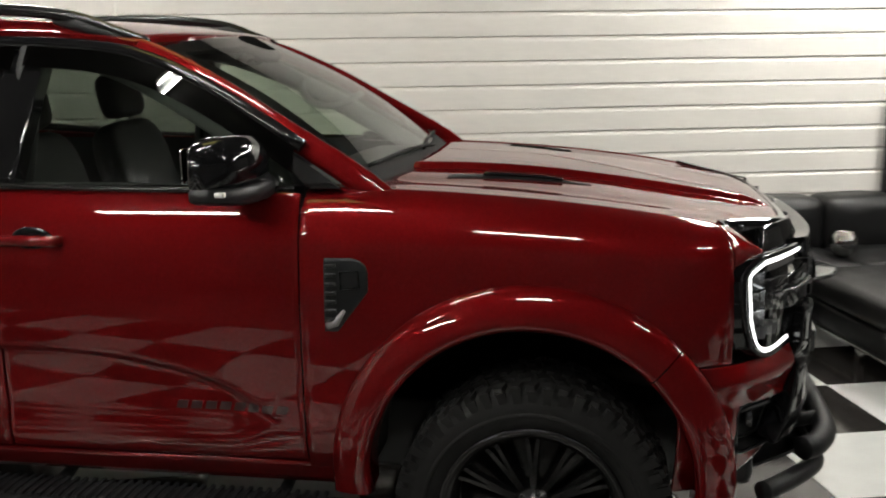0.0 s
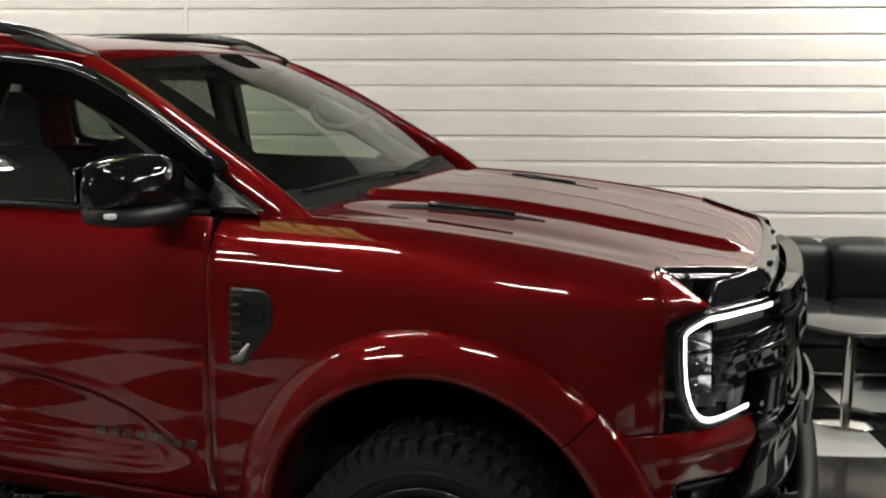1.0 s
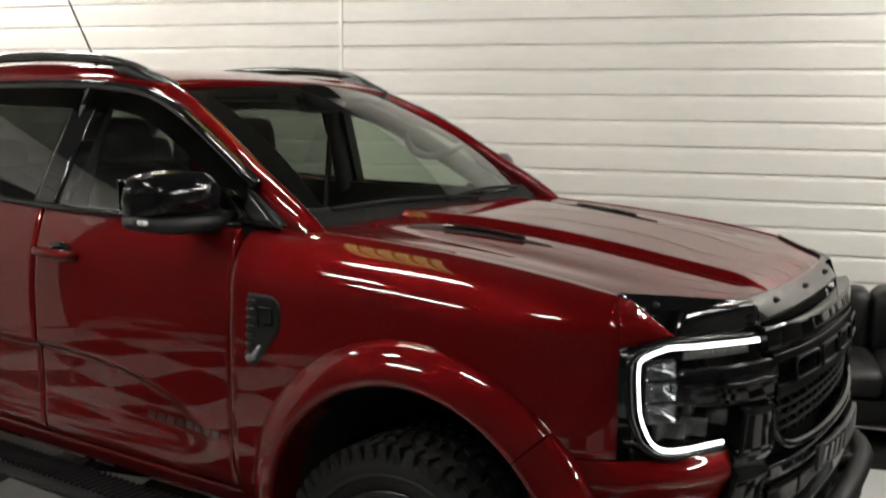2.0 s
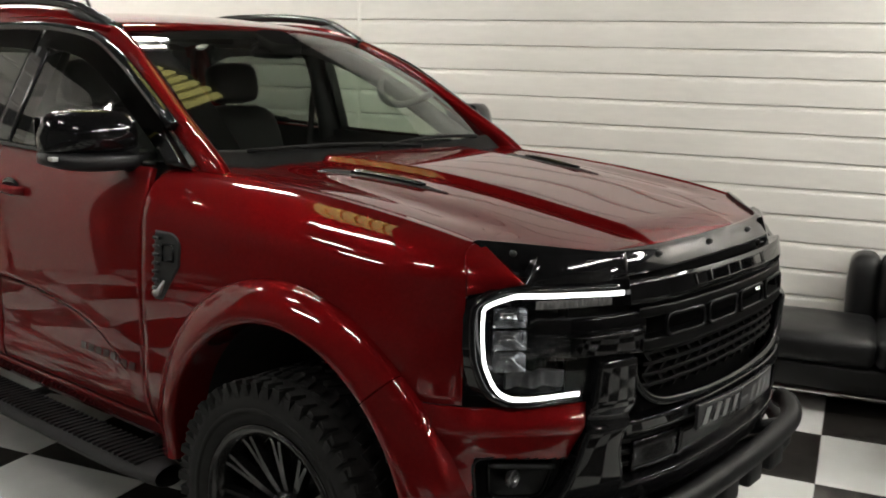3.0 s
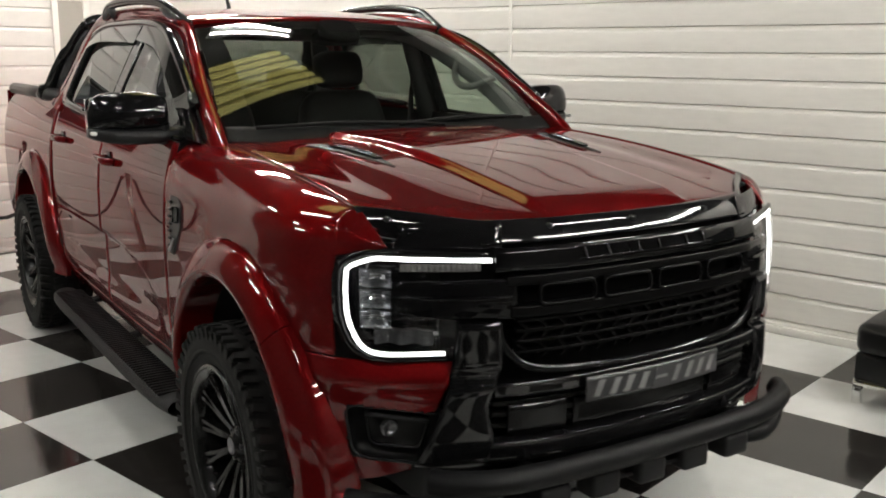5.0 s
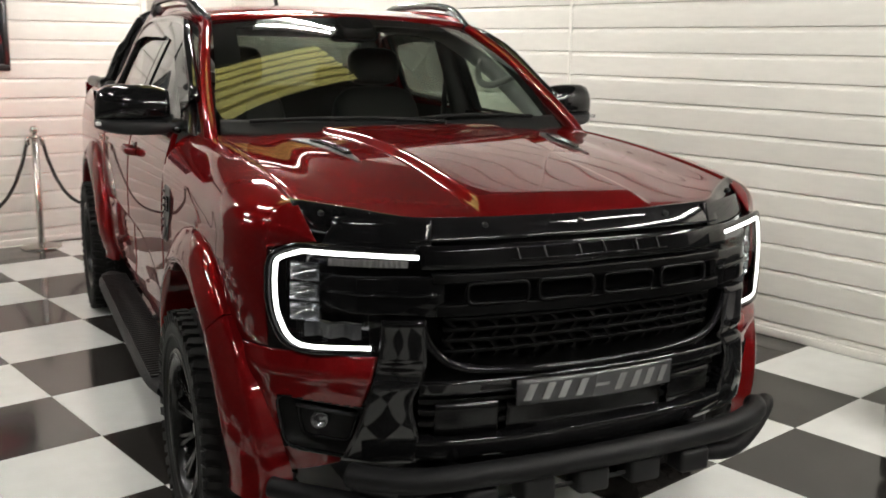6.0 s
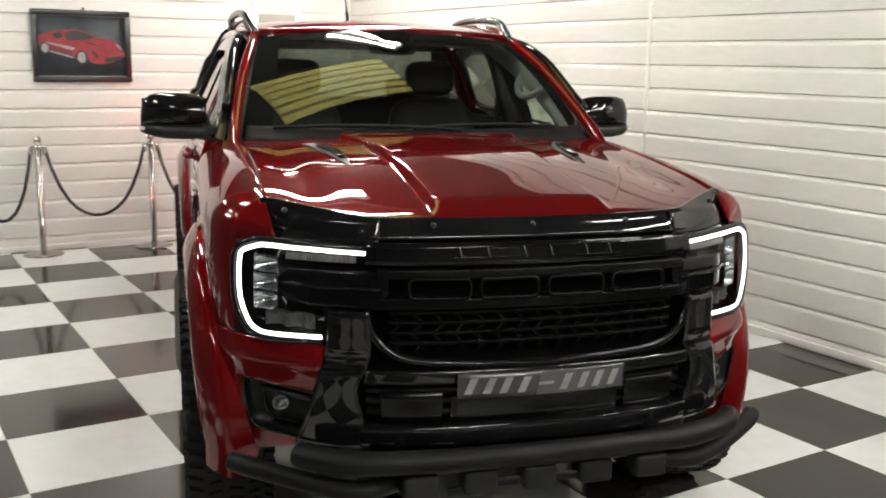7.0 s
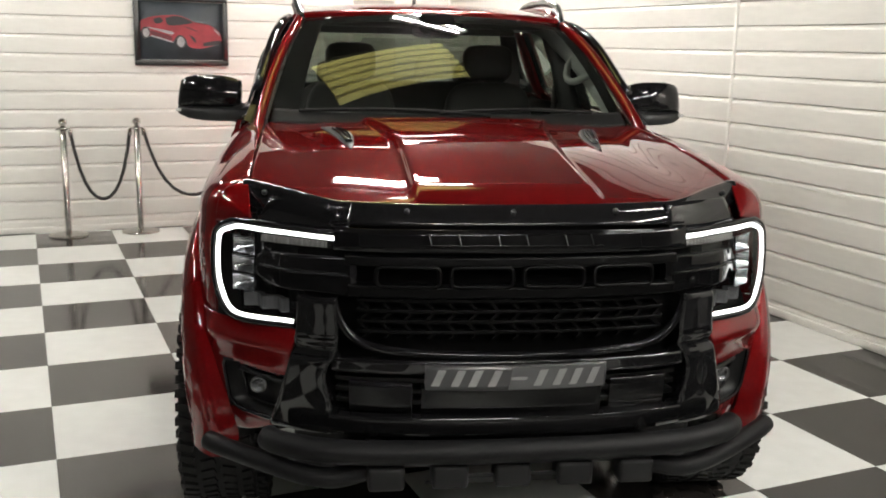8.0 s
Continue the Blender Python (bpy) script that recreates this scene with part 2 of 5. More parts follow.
# ---- the room ----
XE, YN, XREC, YREC = 6.72, 4.945, 5.25, 6.0     # east wall, north wall, the recess beside the north wall
XW, YS = -3.66, -8.54
XN, YE = 1.95, -5.1      # west end of the north wall, south end of the east wall's boards
TILE = 0.61
PITCH = 0.1542


def plane_box(name, x0, x1, y0, y1, z0, z1, mat, label="", category="wall"):
    bm = boxed(x0, x1, y0, y1, z0, z1, bevel=0)
    return solid(name, bm, mat, label, category, kind="structure", smooth=False)


floor = plane_box("floor", XW - 0.2, XE + 0.25, YS - 0.2, YREC + 0.2, -0.2, -0.006, GROUT, "black and white chequered tile floor, glossy", "floor")
wall_east = plane_box("wall_east", XE + 0.03, XE + 0.2, YE, YREC + 0.2, -0.006, CEIL, WHITE, "wall clad in white horizontal boards")
wall_north = plane_box("wall_north", XN, XREC - 0.02, YN + 0.03, YN + 0.2, -0.006, CEIL, WHITE, "wall clad in white horizontal boards")
wall_recess = plane_box("wall_recess", XREC - 0.02, XE + 0.03, YREC + 0.03, YREC + 0.2, -0.006, CEIL, WHITE, "recessed wall clad in white boards")
wall_return = plane_box("wall_return", XREC - 0.14, XREC - 0.02, YN + 0.2, YREC + 0.03, -0.006, CEIL, WHITE, "short return wall, white boards")
# unseen walls added to close the room; their tone sets the bodywork's reflections
DARKWALL = material("dark_wall", (0.095, 0.092, 0.088), 0.6, 0.0, 0.0, 0.15, 4)
wall_west = plane_box("wall_west", XW - 0.2, XW, YS - 0.2, YREC + 0.2, -0.006, CEIL, DARKWALL, "unseen plain dark wall, added to close the room")
wall_south = plane_box("wall_south", XW, XE + 0.03, YS - 0.2, YS, -0.006, CEIL, DARKWALL, "unseen plain dark wall, added to close the room")
plane_box("wall_southeast", XE + 0.01, XE + 0.2, YS - 0.2, YE, -0.006, CEIL, DARKWALL, "unseen plain dark wall, added to close the room")
plane_box("wall_northwest", XW, XN, YREC, YREC + 0.2, -0.006, CEIL, DARKWALL, "unseen plain dark wall, added to close the room")
plane_box("wall_jamb", XN - 0.12, XN, YN + 0.03, YREC, -0.006, CEIL, DARKWALL, "unseen plain dark wall, added to close the room")


def board_profile(p):
    """The section of a cladding board, as (out of the wall, height): a sloping shoulder on top, a plain face, an undercut foot."""
    return [(-0.020, p), (-0.004, p - 0.001), (0.004, p - 0.011), (0.0090, p - 0.020), (0.0116, p - 0.027), (0.0125, p - 0.036), (0.0125, 0.006), (0.0105, 0.002), (0.003, 0.0), (-0.020, 0.0)]


def board_mesh(length, pitch):
    bm = bmesh.new()
    pr = board_profile(pitch)
    ends = []
    for y in (0, length):
        ends.append([bm.verts.new((-o, y, z)) for o, z in pr])
    n = len(pr)
    for k in range(n):
        bm.faces.new([ends[0][k], ends[1][k], ends[1][(k + 1) % n], ends[0][(k + 1) % n]])
    bm.faces.new(ends[0][::-1])
    bm.faces.new(ends[1])
    bmesh.ops.recalc_face_normals(bm, faces=bm.faces)
    return mesh_of("board", bm, WHITE, smooth=False)


def clad(wall, length, at, turn, z0, top, pitch=PITCH):
    """Boards along a wall: the board's run starts at `at` and goes along its y, facing its own -x."""
    me = board_mesh(length, pitch)
    z = z0
    while z < top:
        ob = new("board", me)
        ob.parent = wall
        ob.matrix_world = pose(at[0], at[1], z, 0, 0, turn)
        z += pitch


def upright(name, x, y, z0, z1, w, d, turn, mat, parent):
    ob = part(name, boxed(-d / 2, d / 2, -w / 2, w / 2, z0, z1, bevel=0.003), mat, parent)
    ob.matrix_world = pose(x, y, 0, 0, 0, turn)
    return ob


SEAM = 1.325
PITCH_E = 0.1556
clad(wall_east, SEAM - 0.012 - YE, (XE + 0.012, YE), 0, 0.087 - PITCH_E, CEIL, PITCH_E)
clad(wall_east, YREC - SEAM - 0.012, (XE + 0.012, SEAM + 0.012), 0, 0.087 - PITCH_E, CEIL, PITCH_E)
upright("cover_strip", XE + 0.008, SEAM, 0.0, CEIL, 0.026, 0.03, 0, SKIRT, wall_east)
clad(wall_north, XREC - XN, (XREC, YN + 0.012), 90, 0.121 - PITCH, CEIL)
clad(wall_recess, XE - XREC + 0.02, (XE, YREC + 0.012), 90, 0.121 - PITCH, CEIL)
upright("corner_strip", XE - 0.012, YREC - 0.012, 0.0, CEIL, 0.03, 0.03, 0, SKIRT, wall_recess)
upright("corner_strip", XREC, YN, 0.0, CEIL, 0.05, 0.05, 0, SKIRT, wall_north)
for nm, x0, x1, y0, y1 in (("baseboard_east", XE - 0.018, XE + 0.004, YE, YREC), ("baseboard_north", XN, XREC, YN - 0.018, YN + 0.004), ("baseboard_recess", XREC, XE - 0.018, YREC - 0.018, YREC + 0.004)):
    solid(nm, boxed(x0, x1, y0, y1, 0, 0.05, bevel=0.006), SKIRT, "low white skirting along the wall", "skirting", kind="structure")

# ceiling: dark profiled sheets with one translucent sheet
SKYX0, SKYX1, SKYY0, SKYY1 = 3.44, 4.64, 0.30, 1.11


cb = bmesh.new()
for x0, x1, y0, y1 in ((XW - 0.2, SKYX0, YS - 0.2, YREC + 0.2), (SKYX1, XE + 0.2, YS - 0.2, YREC + 0.2), (SKYX0, SKYX1, YS - 0.2, SKYY0), (SKYX0, SKYX1, SKYY1, YREC + 0.2)):
    box(cb, x0, x1, y0, y1, CEIL, CEIL + 0.12, bevel=0)
solid("ceiling", cb, CEILING, "dark plain ceiling with a translucent roof sheet", "ceiling", kind="structure", smooth=False)
roof_light = solid("roof_light", boxed(SKYX0, SKYX1, SKYY0, SKYY1, CEIL + 0.10, CEIL + 0.12, bevel=0), material("roof_light_back", (0.42, 0.38, 0.13), 0.6, emit=0.4, var=0.3, scale=5), "yellowed translucent ribbed roof light in the ceiling", "roof light", kind="structure", smooth=False)
for k in range(6):
    y = SKYY0 + (k + 0.5) * (SKYY1 - SKYY0) / 6
    pr = [(SKYX0 + 0.01, y, CEIL + 0.085), (SKYX1 - 0.01, y, CEIL + 0.085)]
    part("rib", tubed(pr, 0.045, 12), ROOFSHEET, roof_light)


def batten(x, y, turn, length=1.5, z=None):
    """A twin-tube ceiling fitting; three of those placed are added fill."""
    z = CEIL if z is None else z
    ob = thing("ceiling_light", pose(x, y, z, 0, 0, turn), "white twin-tube ceiling batten, lit, some added as fill light", "ceiling light", "ceiling battens")
    part("housing", boxed(-length / 2, length / 2, -0.09, 0.09, -0.05, 0.0, bevel=0.006), LAMP_BODY, ob)
    for s in (-1, 1):
        part("lamp", tubed([(-length / 2 + 0.03, s * 0.055, -0.062), (length / 2 - 0.03, s * 0.055, -0.062)], 0.013, 10), TUBE, ob, "glowing white tube")
    return ob


for bx, by, bt, bl in LIGHTS:
    batten(bx, by, bt, bl)

# floor tiles
def tile_mesh(mat):
    bm = bmesh.new()
    g, t = 0.0007, TILE
    top = [bm.verts.new(p) for p in ((g + 0.001, g + 0.001, 0), (t - g - 0.001, g + 0.001, 0), (t - g - 0.001, t - g - 0.001, 0), (g + 0.001, t - g - 0.001, 0))]
    mid = [bm.verts.new(p) for p in ((g, g, -0.001), (t - g, g, -0.001), (t - g, t - g, -0.001), (g, t - g, -0.001))]
    low = [bm.verts.new((v.co.x, v.co.y, -0.006)) for v in mid]
    bm.faces.new(top)
    for a, b in ((top, mid), (mid, low)):
        for k in range(4):
            bm.faces.new([b[k], b[(k + 1) % 4], a[(k + 1) % 4], a[k]])
    return mesh_of("tile", bm, mat, smooth=False)

# ---- the pickup ----
CAR = pose(3.7124, -1.2830, 0, 0, 0, -106.03)
car = thing("pickup_truck", CAR, "metallic dark red double-cab pickup truck with gloss black trim", "pickup truck")
AXF, AXR, TYRE_R = -0.565, -3.83, 0.402

PLAN = smooth_path([(0.294, 0, 0), (0.287, 0.22, 0), (0.257, 0.43, 0), (0.183, 0.61, 0), (0.10, 0.735, 0), (0.0, 0.845, 0), (-0.10, 0.90, 0), (-0.25, 0.925, 0),
                    (-0.6, 0.932, 0), (-1.24, 0.932, 0), (-2.2, 0.936, 0), (-3.2, 0.93, 0), (-4.2, 0.925, 0), (-5.02, 0.905, 0)], 12)
_sx = np.array([p.x for p in PLAN])
_sy = np.array([p.y for p in PLAN])
_ss = np.concatenate([[0], np.cumsum(np.hypot(np.diff(_sx), np.diff(_sy)))])
# even out the curvature of the outline
_even = np.arange(0, _ss[-1], 0.01)
_kern = np.exp(-(np.arange(-15, 16) / 5.0) ** 2 / 2)
_kern /= _kern.sum()
_ex, _ey = np.interp(_even, _ss, _sx), np.interp(_even, _ss, _sy)
_px = np.concatenate([_ex[15:0:-1], _ex, 2 * _ex[-1] - _ex[-2:-17:-1]])
_py = np.concatenate([-_ey[15:0:-1], _ey, 2 * _ey[-1] - _ey[-2:-17:-1]])
_sx, _sy = np.convolve(_px, _kern, "valid"), np.convolve(_py, _kern, "valid")
_ss = np.concatenate([[0], np.cumsum(np.hypot(np.diff(_sx), np.diff(_sy)))])


def s_of_x(x):
    return float(np.interp(-x, -_sx, _ss))


def s_of_y(y):
    k = int(np.argmax(_sx < -0.3))
    return float(np.interp(y, _sy[:k], _ss[:k]))


def side_off(z):
    return curve(z, [0.40, 0.48, 0.56, 0.66, 0.80, 0.98, 1.08, 1.16, 1.24, 1.32, 1.40], [-0.075, -0.04, -0.014, -0.004, -0.001, 0.0, -0.005, -0.014, -0.032, -0.058, -0.09])


def nose_off(z):
    return curve(z, [0.40, 0.50, 0.60, 0.72, 0.86, 0.95, 1.03, 1.1, 1.18, 1.25], [-0.07, -0.032, -0.008, 0.0, 0.0, 0.003, 0.0, -0.010, -0.030, -0.062])


def scallop(x, z):
    """The hollow pressed into the lower doors, fading out towards the front wing."""
    a = step(-1.29, -1.50, x) * step(-3.35, -2.9, x)
    up = curve(x, [-3.2, -2.4, -1.8, -1.5, -1.33], [0.83, 0.84, 0.82, 0.745, 0.64])
    return -0.022 * a * step(up, up - 0.016, z) * step(0.50, 0.66, z)


def shell(s, z, d=0.0):
    """A point of the body's outer skin: s metres round from the middle of the nose, at height z, d outwards."""
    x, y = float(np.interp(s, _ss, _sx)), float(np.interp(s, _ss, _sy))
    e = 0.01
    tx = float(np.interp(s + e, _ss, _sx) - np.interp(max(s - e, 0), _ss, _sx))
    ty = float(np.interp(s + e, _ss, _sy) - np.interp(max(s - e, 0), _ss, _sy))
    l = math.hypot(tx, ty)
    nx, ny = ty / l, -tx / l
    w = step(0.75, 1.25, s)
    o = mix(nose_off(z), side_off(z) + scallop(x, z), w) + d
    return Vector((x + nx * o, y + ny * o, z))


def skin(x0, x1, zb, zt, d=0.0, nu=20, nv=14, **k):
    """A side panel from x0 back to x1 (functions of v allowed), between two heights (functions of x)."""
    fx0, fx1 = (x0 if callable(x0) else lambda v: x0), (x1 if callable(x1) else lambda v: x1)
    fb, ft = (zb if callable(zb) else lambda x: zb), (zt if callable(zt) else lambda x: zt)

    def f(u, v):
        x = mix(fx0(v), fx1(v), u)
        return shell(s_of_x(x), mix(fb(x), ft(x), v), d)
    return sheet(f, nu, nv, **k)


# heights along the car
def hood_edge_z(x):
    return curve(x, [-1.15, -0.8, -0.5, -0.2, -0.03, 0.06, 0.18], [1.326, 1.311, 1.288, 1.252, 1.222, 1.203, 1.174])


def hood_mid_z(x):
    return curve(x, [-1.0, -0.7, -0.43, -0.1, 0.05, 0.12, 0.17, 0.20, 0.23], [1.338, 1.322, 1.293, 1.246, 1.224, 1.213, 1.202, 1.182, 1.160])


def belt_z(x):
    return curve(x, [-3.3, -2.2, -1.2], [1.372, 1.328, 1.318])


def arch(x, cx, cz, r):
    return cz + math.sqrt(max(r * r - (x - cx) ** 2, 0.0))


HOODW = 0.748


def wing(u, v):
    x = mix(-0.014 - 0.046 * step(0.55, 1.0, v), -1.2425, u)
    zb = max(arch(x, AXF - 0.005, 0.48, 0.50), 0.838 if x > -0.25 else 0.46)
    z1 = 1.10
    s = s_of_x(x)
    if v < 0.5:
        return shell(s, mix(zb, z1, v / 0.5))
    a = shell(s, z1)
    t = (v - 0.5) / 0.5
    zh = hood_edge_z(x)
    h = Vector((x, HOODW + 0.004, zh))
    c = Vector((x, a.y + 0.004, mix(z1, zh, 0.93)))
    return a * (1 - t) ** 2 + c * 2 * t * (1 - t) + h * t * t


pair("front_wing", sheet(wing, 48, 22, lip=0.006, roll=0.0015, eps=0.003), PAINT, car)


def hood_z(x, y):
    a = abs(y) / HOODW
    z = mix(hood_mid_z(x), hood_edge_z(x) + 0.0, a ** 2.2)
    yc = curve(x, [-1.0, -0.75, -0.4, 0.15], [0.36, 0.30, 0.265, 0.262])
    rise = 0.020 * step(yc + 0.022, yc, abs(y)) * step(0.19, 0.07, x)
    trough = -0.007 * math.exp(-((abs(y) - 0.60) / 0.07) ** 2) * step(0.05, -0.3, x)
    return z + rise - 0.004 + trough


def hood_front(y):
    return curve(abs(y), [0, 0.3, 0.46, 0.50, 0.54, 0.62, 0.75], [0.197, 0.190, 0.174, 0.164, 0.136, 0.062, -0.045])


def hood_rear(y):
    return curve(abs(y), [0, 0.4, 0.75], [-0.985, -1.01, -1.10])


def hood(u, v):
    y = mix(-HOODW, HOODW, u)
    x = mix(hood_rear(y), hood_front(y), v)
    return Vector((x, y, hood_z(x, y)))


part("hood", sheet(hood, 150, 40, eps=0.003, flip=True), PAINT, car)

# doors, sill and load bed
DOOR_F, DOOR_B, DOOR_R = -1.245, -2.215, -3.27


def cut_f(v):
    return curve(v, [0, 0.35, 1], [-1.2475, -1.2475, -1.2475])


pair("front_door", skin(cut_f, lambda v: DOOR_B, 0.50, lambda x: belt_z(x) - 0.002, nu=48, nv=64), PAINT, car)
pair("rear_door", skin(lambda v: DOOR_B - 0.008, lambda v: DOOR_R + 0.16 * max(0, 0.55 - v), 0.50, lambda x: belt_z(x) - 0.002, nu=40, nv=64), PAINT, car)
pair("sill", skin(-1.05, -3.35, 0.415, 0.492, d=-0.004, nu=20, nv=4), PAINT, car)


def bed_low(x):
    return max(arch(x, AXR, 0.48, 0.50), 0.47)


def bed_side(u, v):
    x = mix(-3.33, -5.0, u)
    zt = curve(x, [-5.0, -3.33], [1.375, 1.385])
    return shell(s_of_x(x), mix(bed_low(x), zt, v))


pair("bed_side", sheet(bed_side, 44, 22), PAINT, car)
pair("bed_rail", tubed([(-3.36, 0.83, 1.388), (-4.2, 0.825, 1.386), (-4.98, 0.81, 1.38)], 0.04, 10, flat=1.0), SATIN, car)
part("bed_cover", sheet(lambda u, v: Vector((mix(-3.4, -4.98, u), mix(-0.8, 0.8, v), 1.375 + 0.006 * math.cos((v - 0.5) * 3))), 20, 10), material("cover_grey", (0.30, 0.30, 0.31), 0.35, 0.5), car, "grey roll-top load cover")
part("tailgate", sheet(lambda u, v: Vector((-5.01 - 0.02 * math.sin(v * 3), mix(-0.86, 0.86, u), mix(0.60, 1.37, v))), 20, 12, flip=True), PAINT, car)
TAIL = material("tail_lamp_red", (1.0, 0.03, 0.02), 0.25, emit=13.0)


def tail_lamp(u, v):
    """A tall lamp at the corner of the tailgate, facing back."""
    return Vector((-5.045 - 0.012 * math.sin(math.pi * u) * math.sin(math.pi * v), mix(0.735, 0.845, u), mix(0.98, 1.29, v)))


pair("tail_lamp", sheet(tail_lamp, 10, 12, lip=0.003, roll=0.002, flip=True), TAIL, car, "lit red tail lamp beside the tailgate")
def cab_rear(y0, y1, z0, z1):
    """A panel of the cab's back wall, between two half-widths and two heights."""
    return sheet(lambda u, v: (lambda z: Vector((mix(-3.31, -3.19, (z - 0.7) / 1.08), mix(y0, y1, u) * mix(1.05, 0.86, (z - 0.7) / 1.08), z)))(mix(z0, z1, v)), 12, 8, flip=True)


part("cab_rear", cab_rear(-0.78, 0.78, 0.70, 1.40), CABIN, car)
part("cab_rear", cab_rear(-0.78, 0.78, 1.70, 1.78), CABIN, car)
part("cab_rear", cab_rear(-0.78, -0.66, 1.40, 1.70), CABIN, car)
part("cab_rear", cab_rear(0.66, 0.78, 1.40, 1.70), CABIN, car)


# wheel-arch flares
def flare(cx, a0, a1, front):
    """A broad painted flare round a wheel opening, from angle a0 to a1."""
    def f(u, v):
        a = radians(mix(a0, a1, u))
        prof = [(0.592, -0.004), (0.588, 0.012), (0.572, 0.026), (0.535, 0.044), (0.50, 0.055), (0.482, 0.055), (0.470, 0.045), (0.468, 0.02), (0.470, -0.08)]
        k = v * (len(prof) - 1)
        i = min(int(k), len(prof) - 2)
        r, o = mix(prof[i][0], prof[i + 1][0], k - i), mix(prof[i][1], prof[i + 1][1], k - i)
        x, z = cx + r * math.cos(a), 0.48 + r * math.sin(a)
        base = shell(s_of_x(x), max(z, 0.46))
        y = mix(base.y, 0.93, (0.5 if front else 0.2) * min(1, v / 0.1))
        return Vector((x, y + o, z))
    return sheet(f, max(6, int(abs(a1 - a0) / 4)), 8, lip=0, roll=0, vs=[i / 16 for i in range(17)])


pair("wheel_arch_flare", flare(AXF - 0.012, 45, 186, True), PAINT, car)
pair("bumper_flare", flare(AXF - 0.012, -10, 44.6, True), PAINT, car)
pair("rear_arch_flare", flare(AXR, -6, 186, False), PAINT, car)


# wheel wells
WELL = material("arch_liner", (0.022, 0.021, 0.020), 0.85, 0.0, 0.0, 0.25, 30, 0.4, 300, spec=0.15)


def well(cx):
    bm = bmesh.new()
    n = 20
    a = [bm.verts.new((cx + 0.50 * math.cos(math.pi * k / n), 0.90, 0.46 + 0.50 * math.sin(math.pi * k / n))) for k in range(n + 1)]
    b = [bm.verts.new((cx + 0.50 * math.cos(math.pi * k / n), 0.45, 0.46 + 0.50 * math.sin(math.pi * k / n))) for k in range(n + 1)]
    for k in range(n):
        bm.faces.new([a[k], a[k + 1], b[k + 1], b[k]])
    bm.faces.new(b)
    return bm


pair("wheel_well", well(AXF), WELL, car)
pair("wheel_well", well(AXR), WELL, car)
part("underbody", boxed(-4.9, 0.1, -0.62, 0.62, 0.36, 0.62, bevel=0.03), SATIN, car)


# cab: pillars, roof and glass
def cab_y(x, z):
    """Half width of the cab above the belt line."""
    t = (z - 1.32) / 0.46
    y = 0.885 - 0.185 * t - 0.03 * t * t
    return y - 0.05 * step(-1.7, -1.2, x) - 0.01 * step(-2.9, -3.3, x)


RAIL = smooth_path([(-1.00, 0.785, 1.265), (-1.10, 0.772, 1.345), (-1.30, 0.742, 1.465), (-1.55, 0.692, 1.61), (-1.80, 0.635, 1.722), (-2.05, 0.628, 1.778), (-2.5, 0.632, 1.802), (-2.95, 0.64, 1.795), (-3.15, 0.66, 1.76), (-3.25, 0.715, 1.65), (-3.33, 0.80, 1.45), (-3.36, 0.87, 1.34)], 6)


def cab_frame():
    bm = bmesh.new()
    n, rings = len(RAIL), []
    for i, p in enumerate(RAIL):
        d = (RAIL[min(i + 1, n - 1)] - RAIL[max(i - 1, 0)]).normalized()
        out = Vector((0.0, 0.93, 0.36)) - d * d.dot(Vector((0, 0.93, 0.36)))
        out.normalize()
        acr = d.cross(out)
        w = curve(i / n, [0, 0.1, 0.35, 0.6, 0.75, 1], [0.045, 0.040, 0.036, 0.045, 0.06, 0.11])
        sec = []
        for k in range(14):
            a = 2 * math.pi * k / 14
            ca, sa = math.cos(a), math.sin(a)
            sec.append(bm.verts.new(p + acr * (math.copysign(abs(ca) ** 0.7, ca) * w) + out * (math.copysign(abs(sa) ** 0.7, sa) * 0.022)))
        rings.append(sec)
    for a, b in zip(rings, rings[1:]):
        for k in range(14):
            bm.faces.new([a[k], a[(k + 1) % 14], b[(k + 1) % 14], b[k]])
    bmesh.ops.recalc_face_normals(bm, faces=bm.faces)
    return bm


pair("cab_frame", cab_frame(), PAINT, car)


def screen(u, v, d=0.0):
    t = 2 * u - 1
    y = t * mix(0.745, 0.60, v)
    x = mix(-0.985, -1.735, v) - mix(0.115, 0.085, v) * t * t + 0.02 * math.sin(math.pi * v)
    z = mix(1.315, 1.782, v) + mix(0.012, -0.035, v) * t * t + 0.035 * math.sin(math.pi * v)
    return Vector((x, y, z + d))


glass_obs = [part("windscreen", slab(screen, 0.005, 30, 20), SCREEN, car, "clear green-tinted windscreen")]


def roof(u, v):
    y = mix(-0.66, 0.66, u)
    t = 2 * u - 1
    x0 = -1.725 - 0.10 * t * t
    x = mix(x0, -3.17, v)
    z = curve(x, [-3.2, -3.0, -2.6, -2.2, -1.9, -1.7], [1.80, 1.828, 1.842, 1.838, 1.812, 1.778]) - 0.030 * t * t - 0.012 * abs(t) ** 6
    return Vector((x, y, z))


part("roof", sheet(roof, 30, 26), PAINT, car)


def cab_sheet(pts_low, pts_high, d=0.0):
    """A side window between a lower and an upper line, each a function of u giving (x, z)."""
    def f(u, v):
        (xa, za), (xb, zb) = pts_low(u), pts_high(u)
        x, z = mix(xa, xb, v), mix(za, zb, v)
        return Vector((x, cab_y(x, z) + d, z))
    return f


def top_line(x):
    return curve(x, [-3.2, -3.0, -2.5, -2.0, -1.8, -1.6, -1.4, -1.25], [1.64, 1.722, 1.752, 1.738, 1.708, 1.632, 1.52, 1.43])


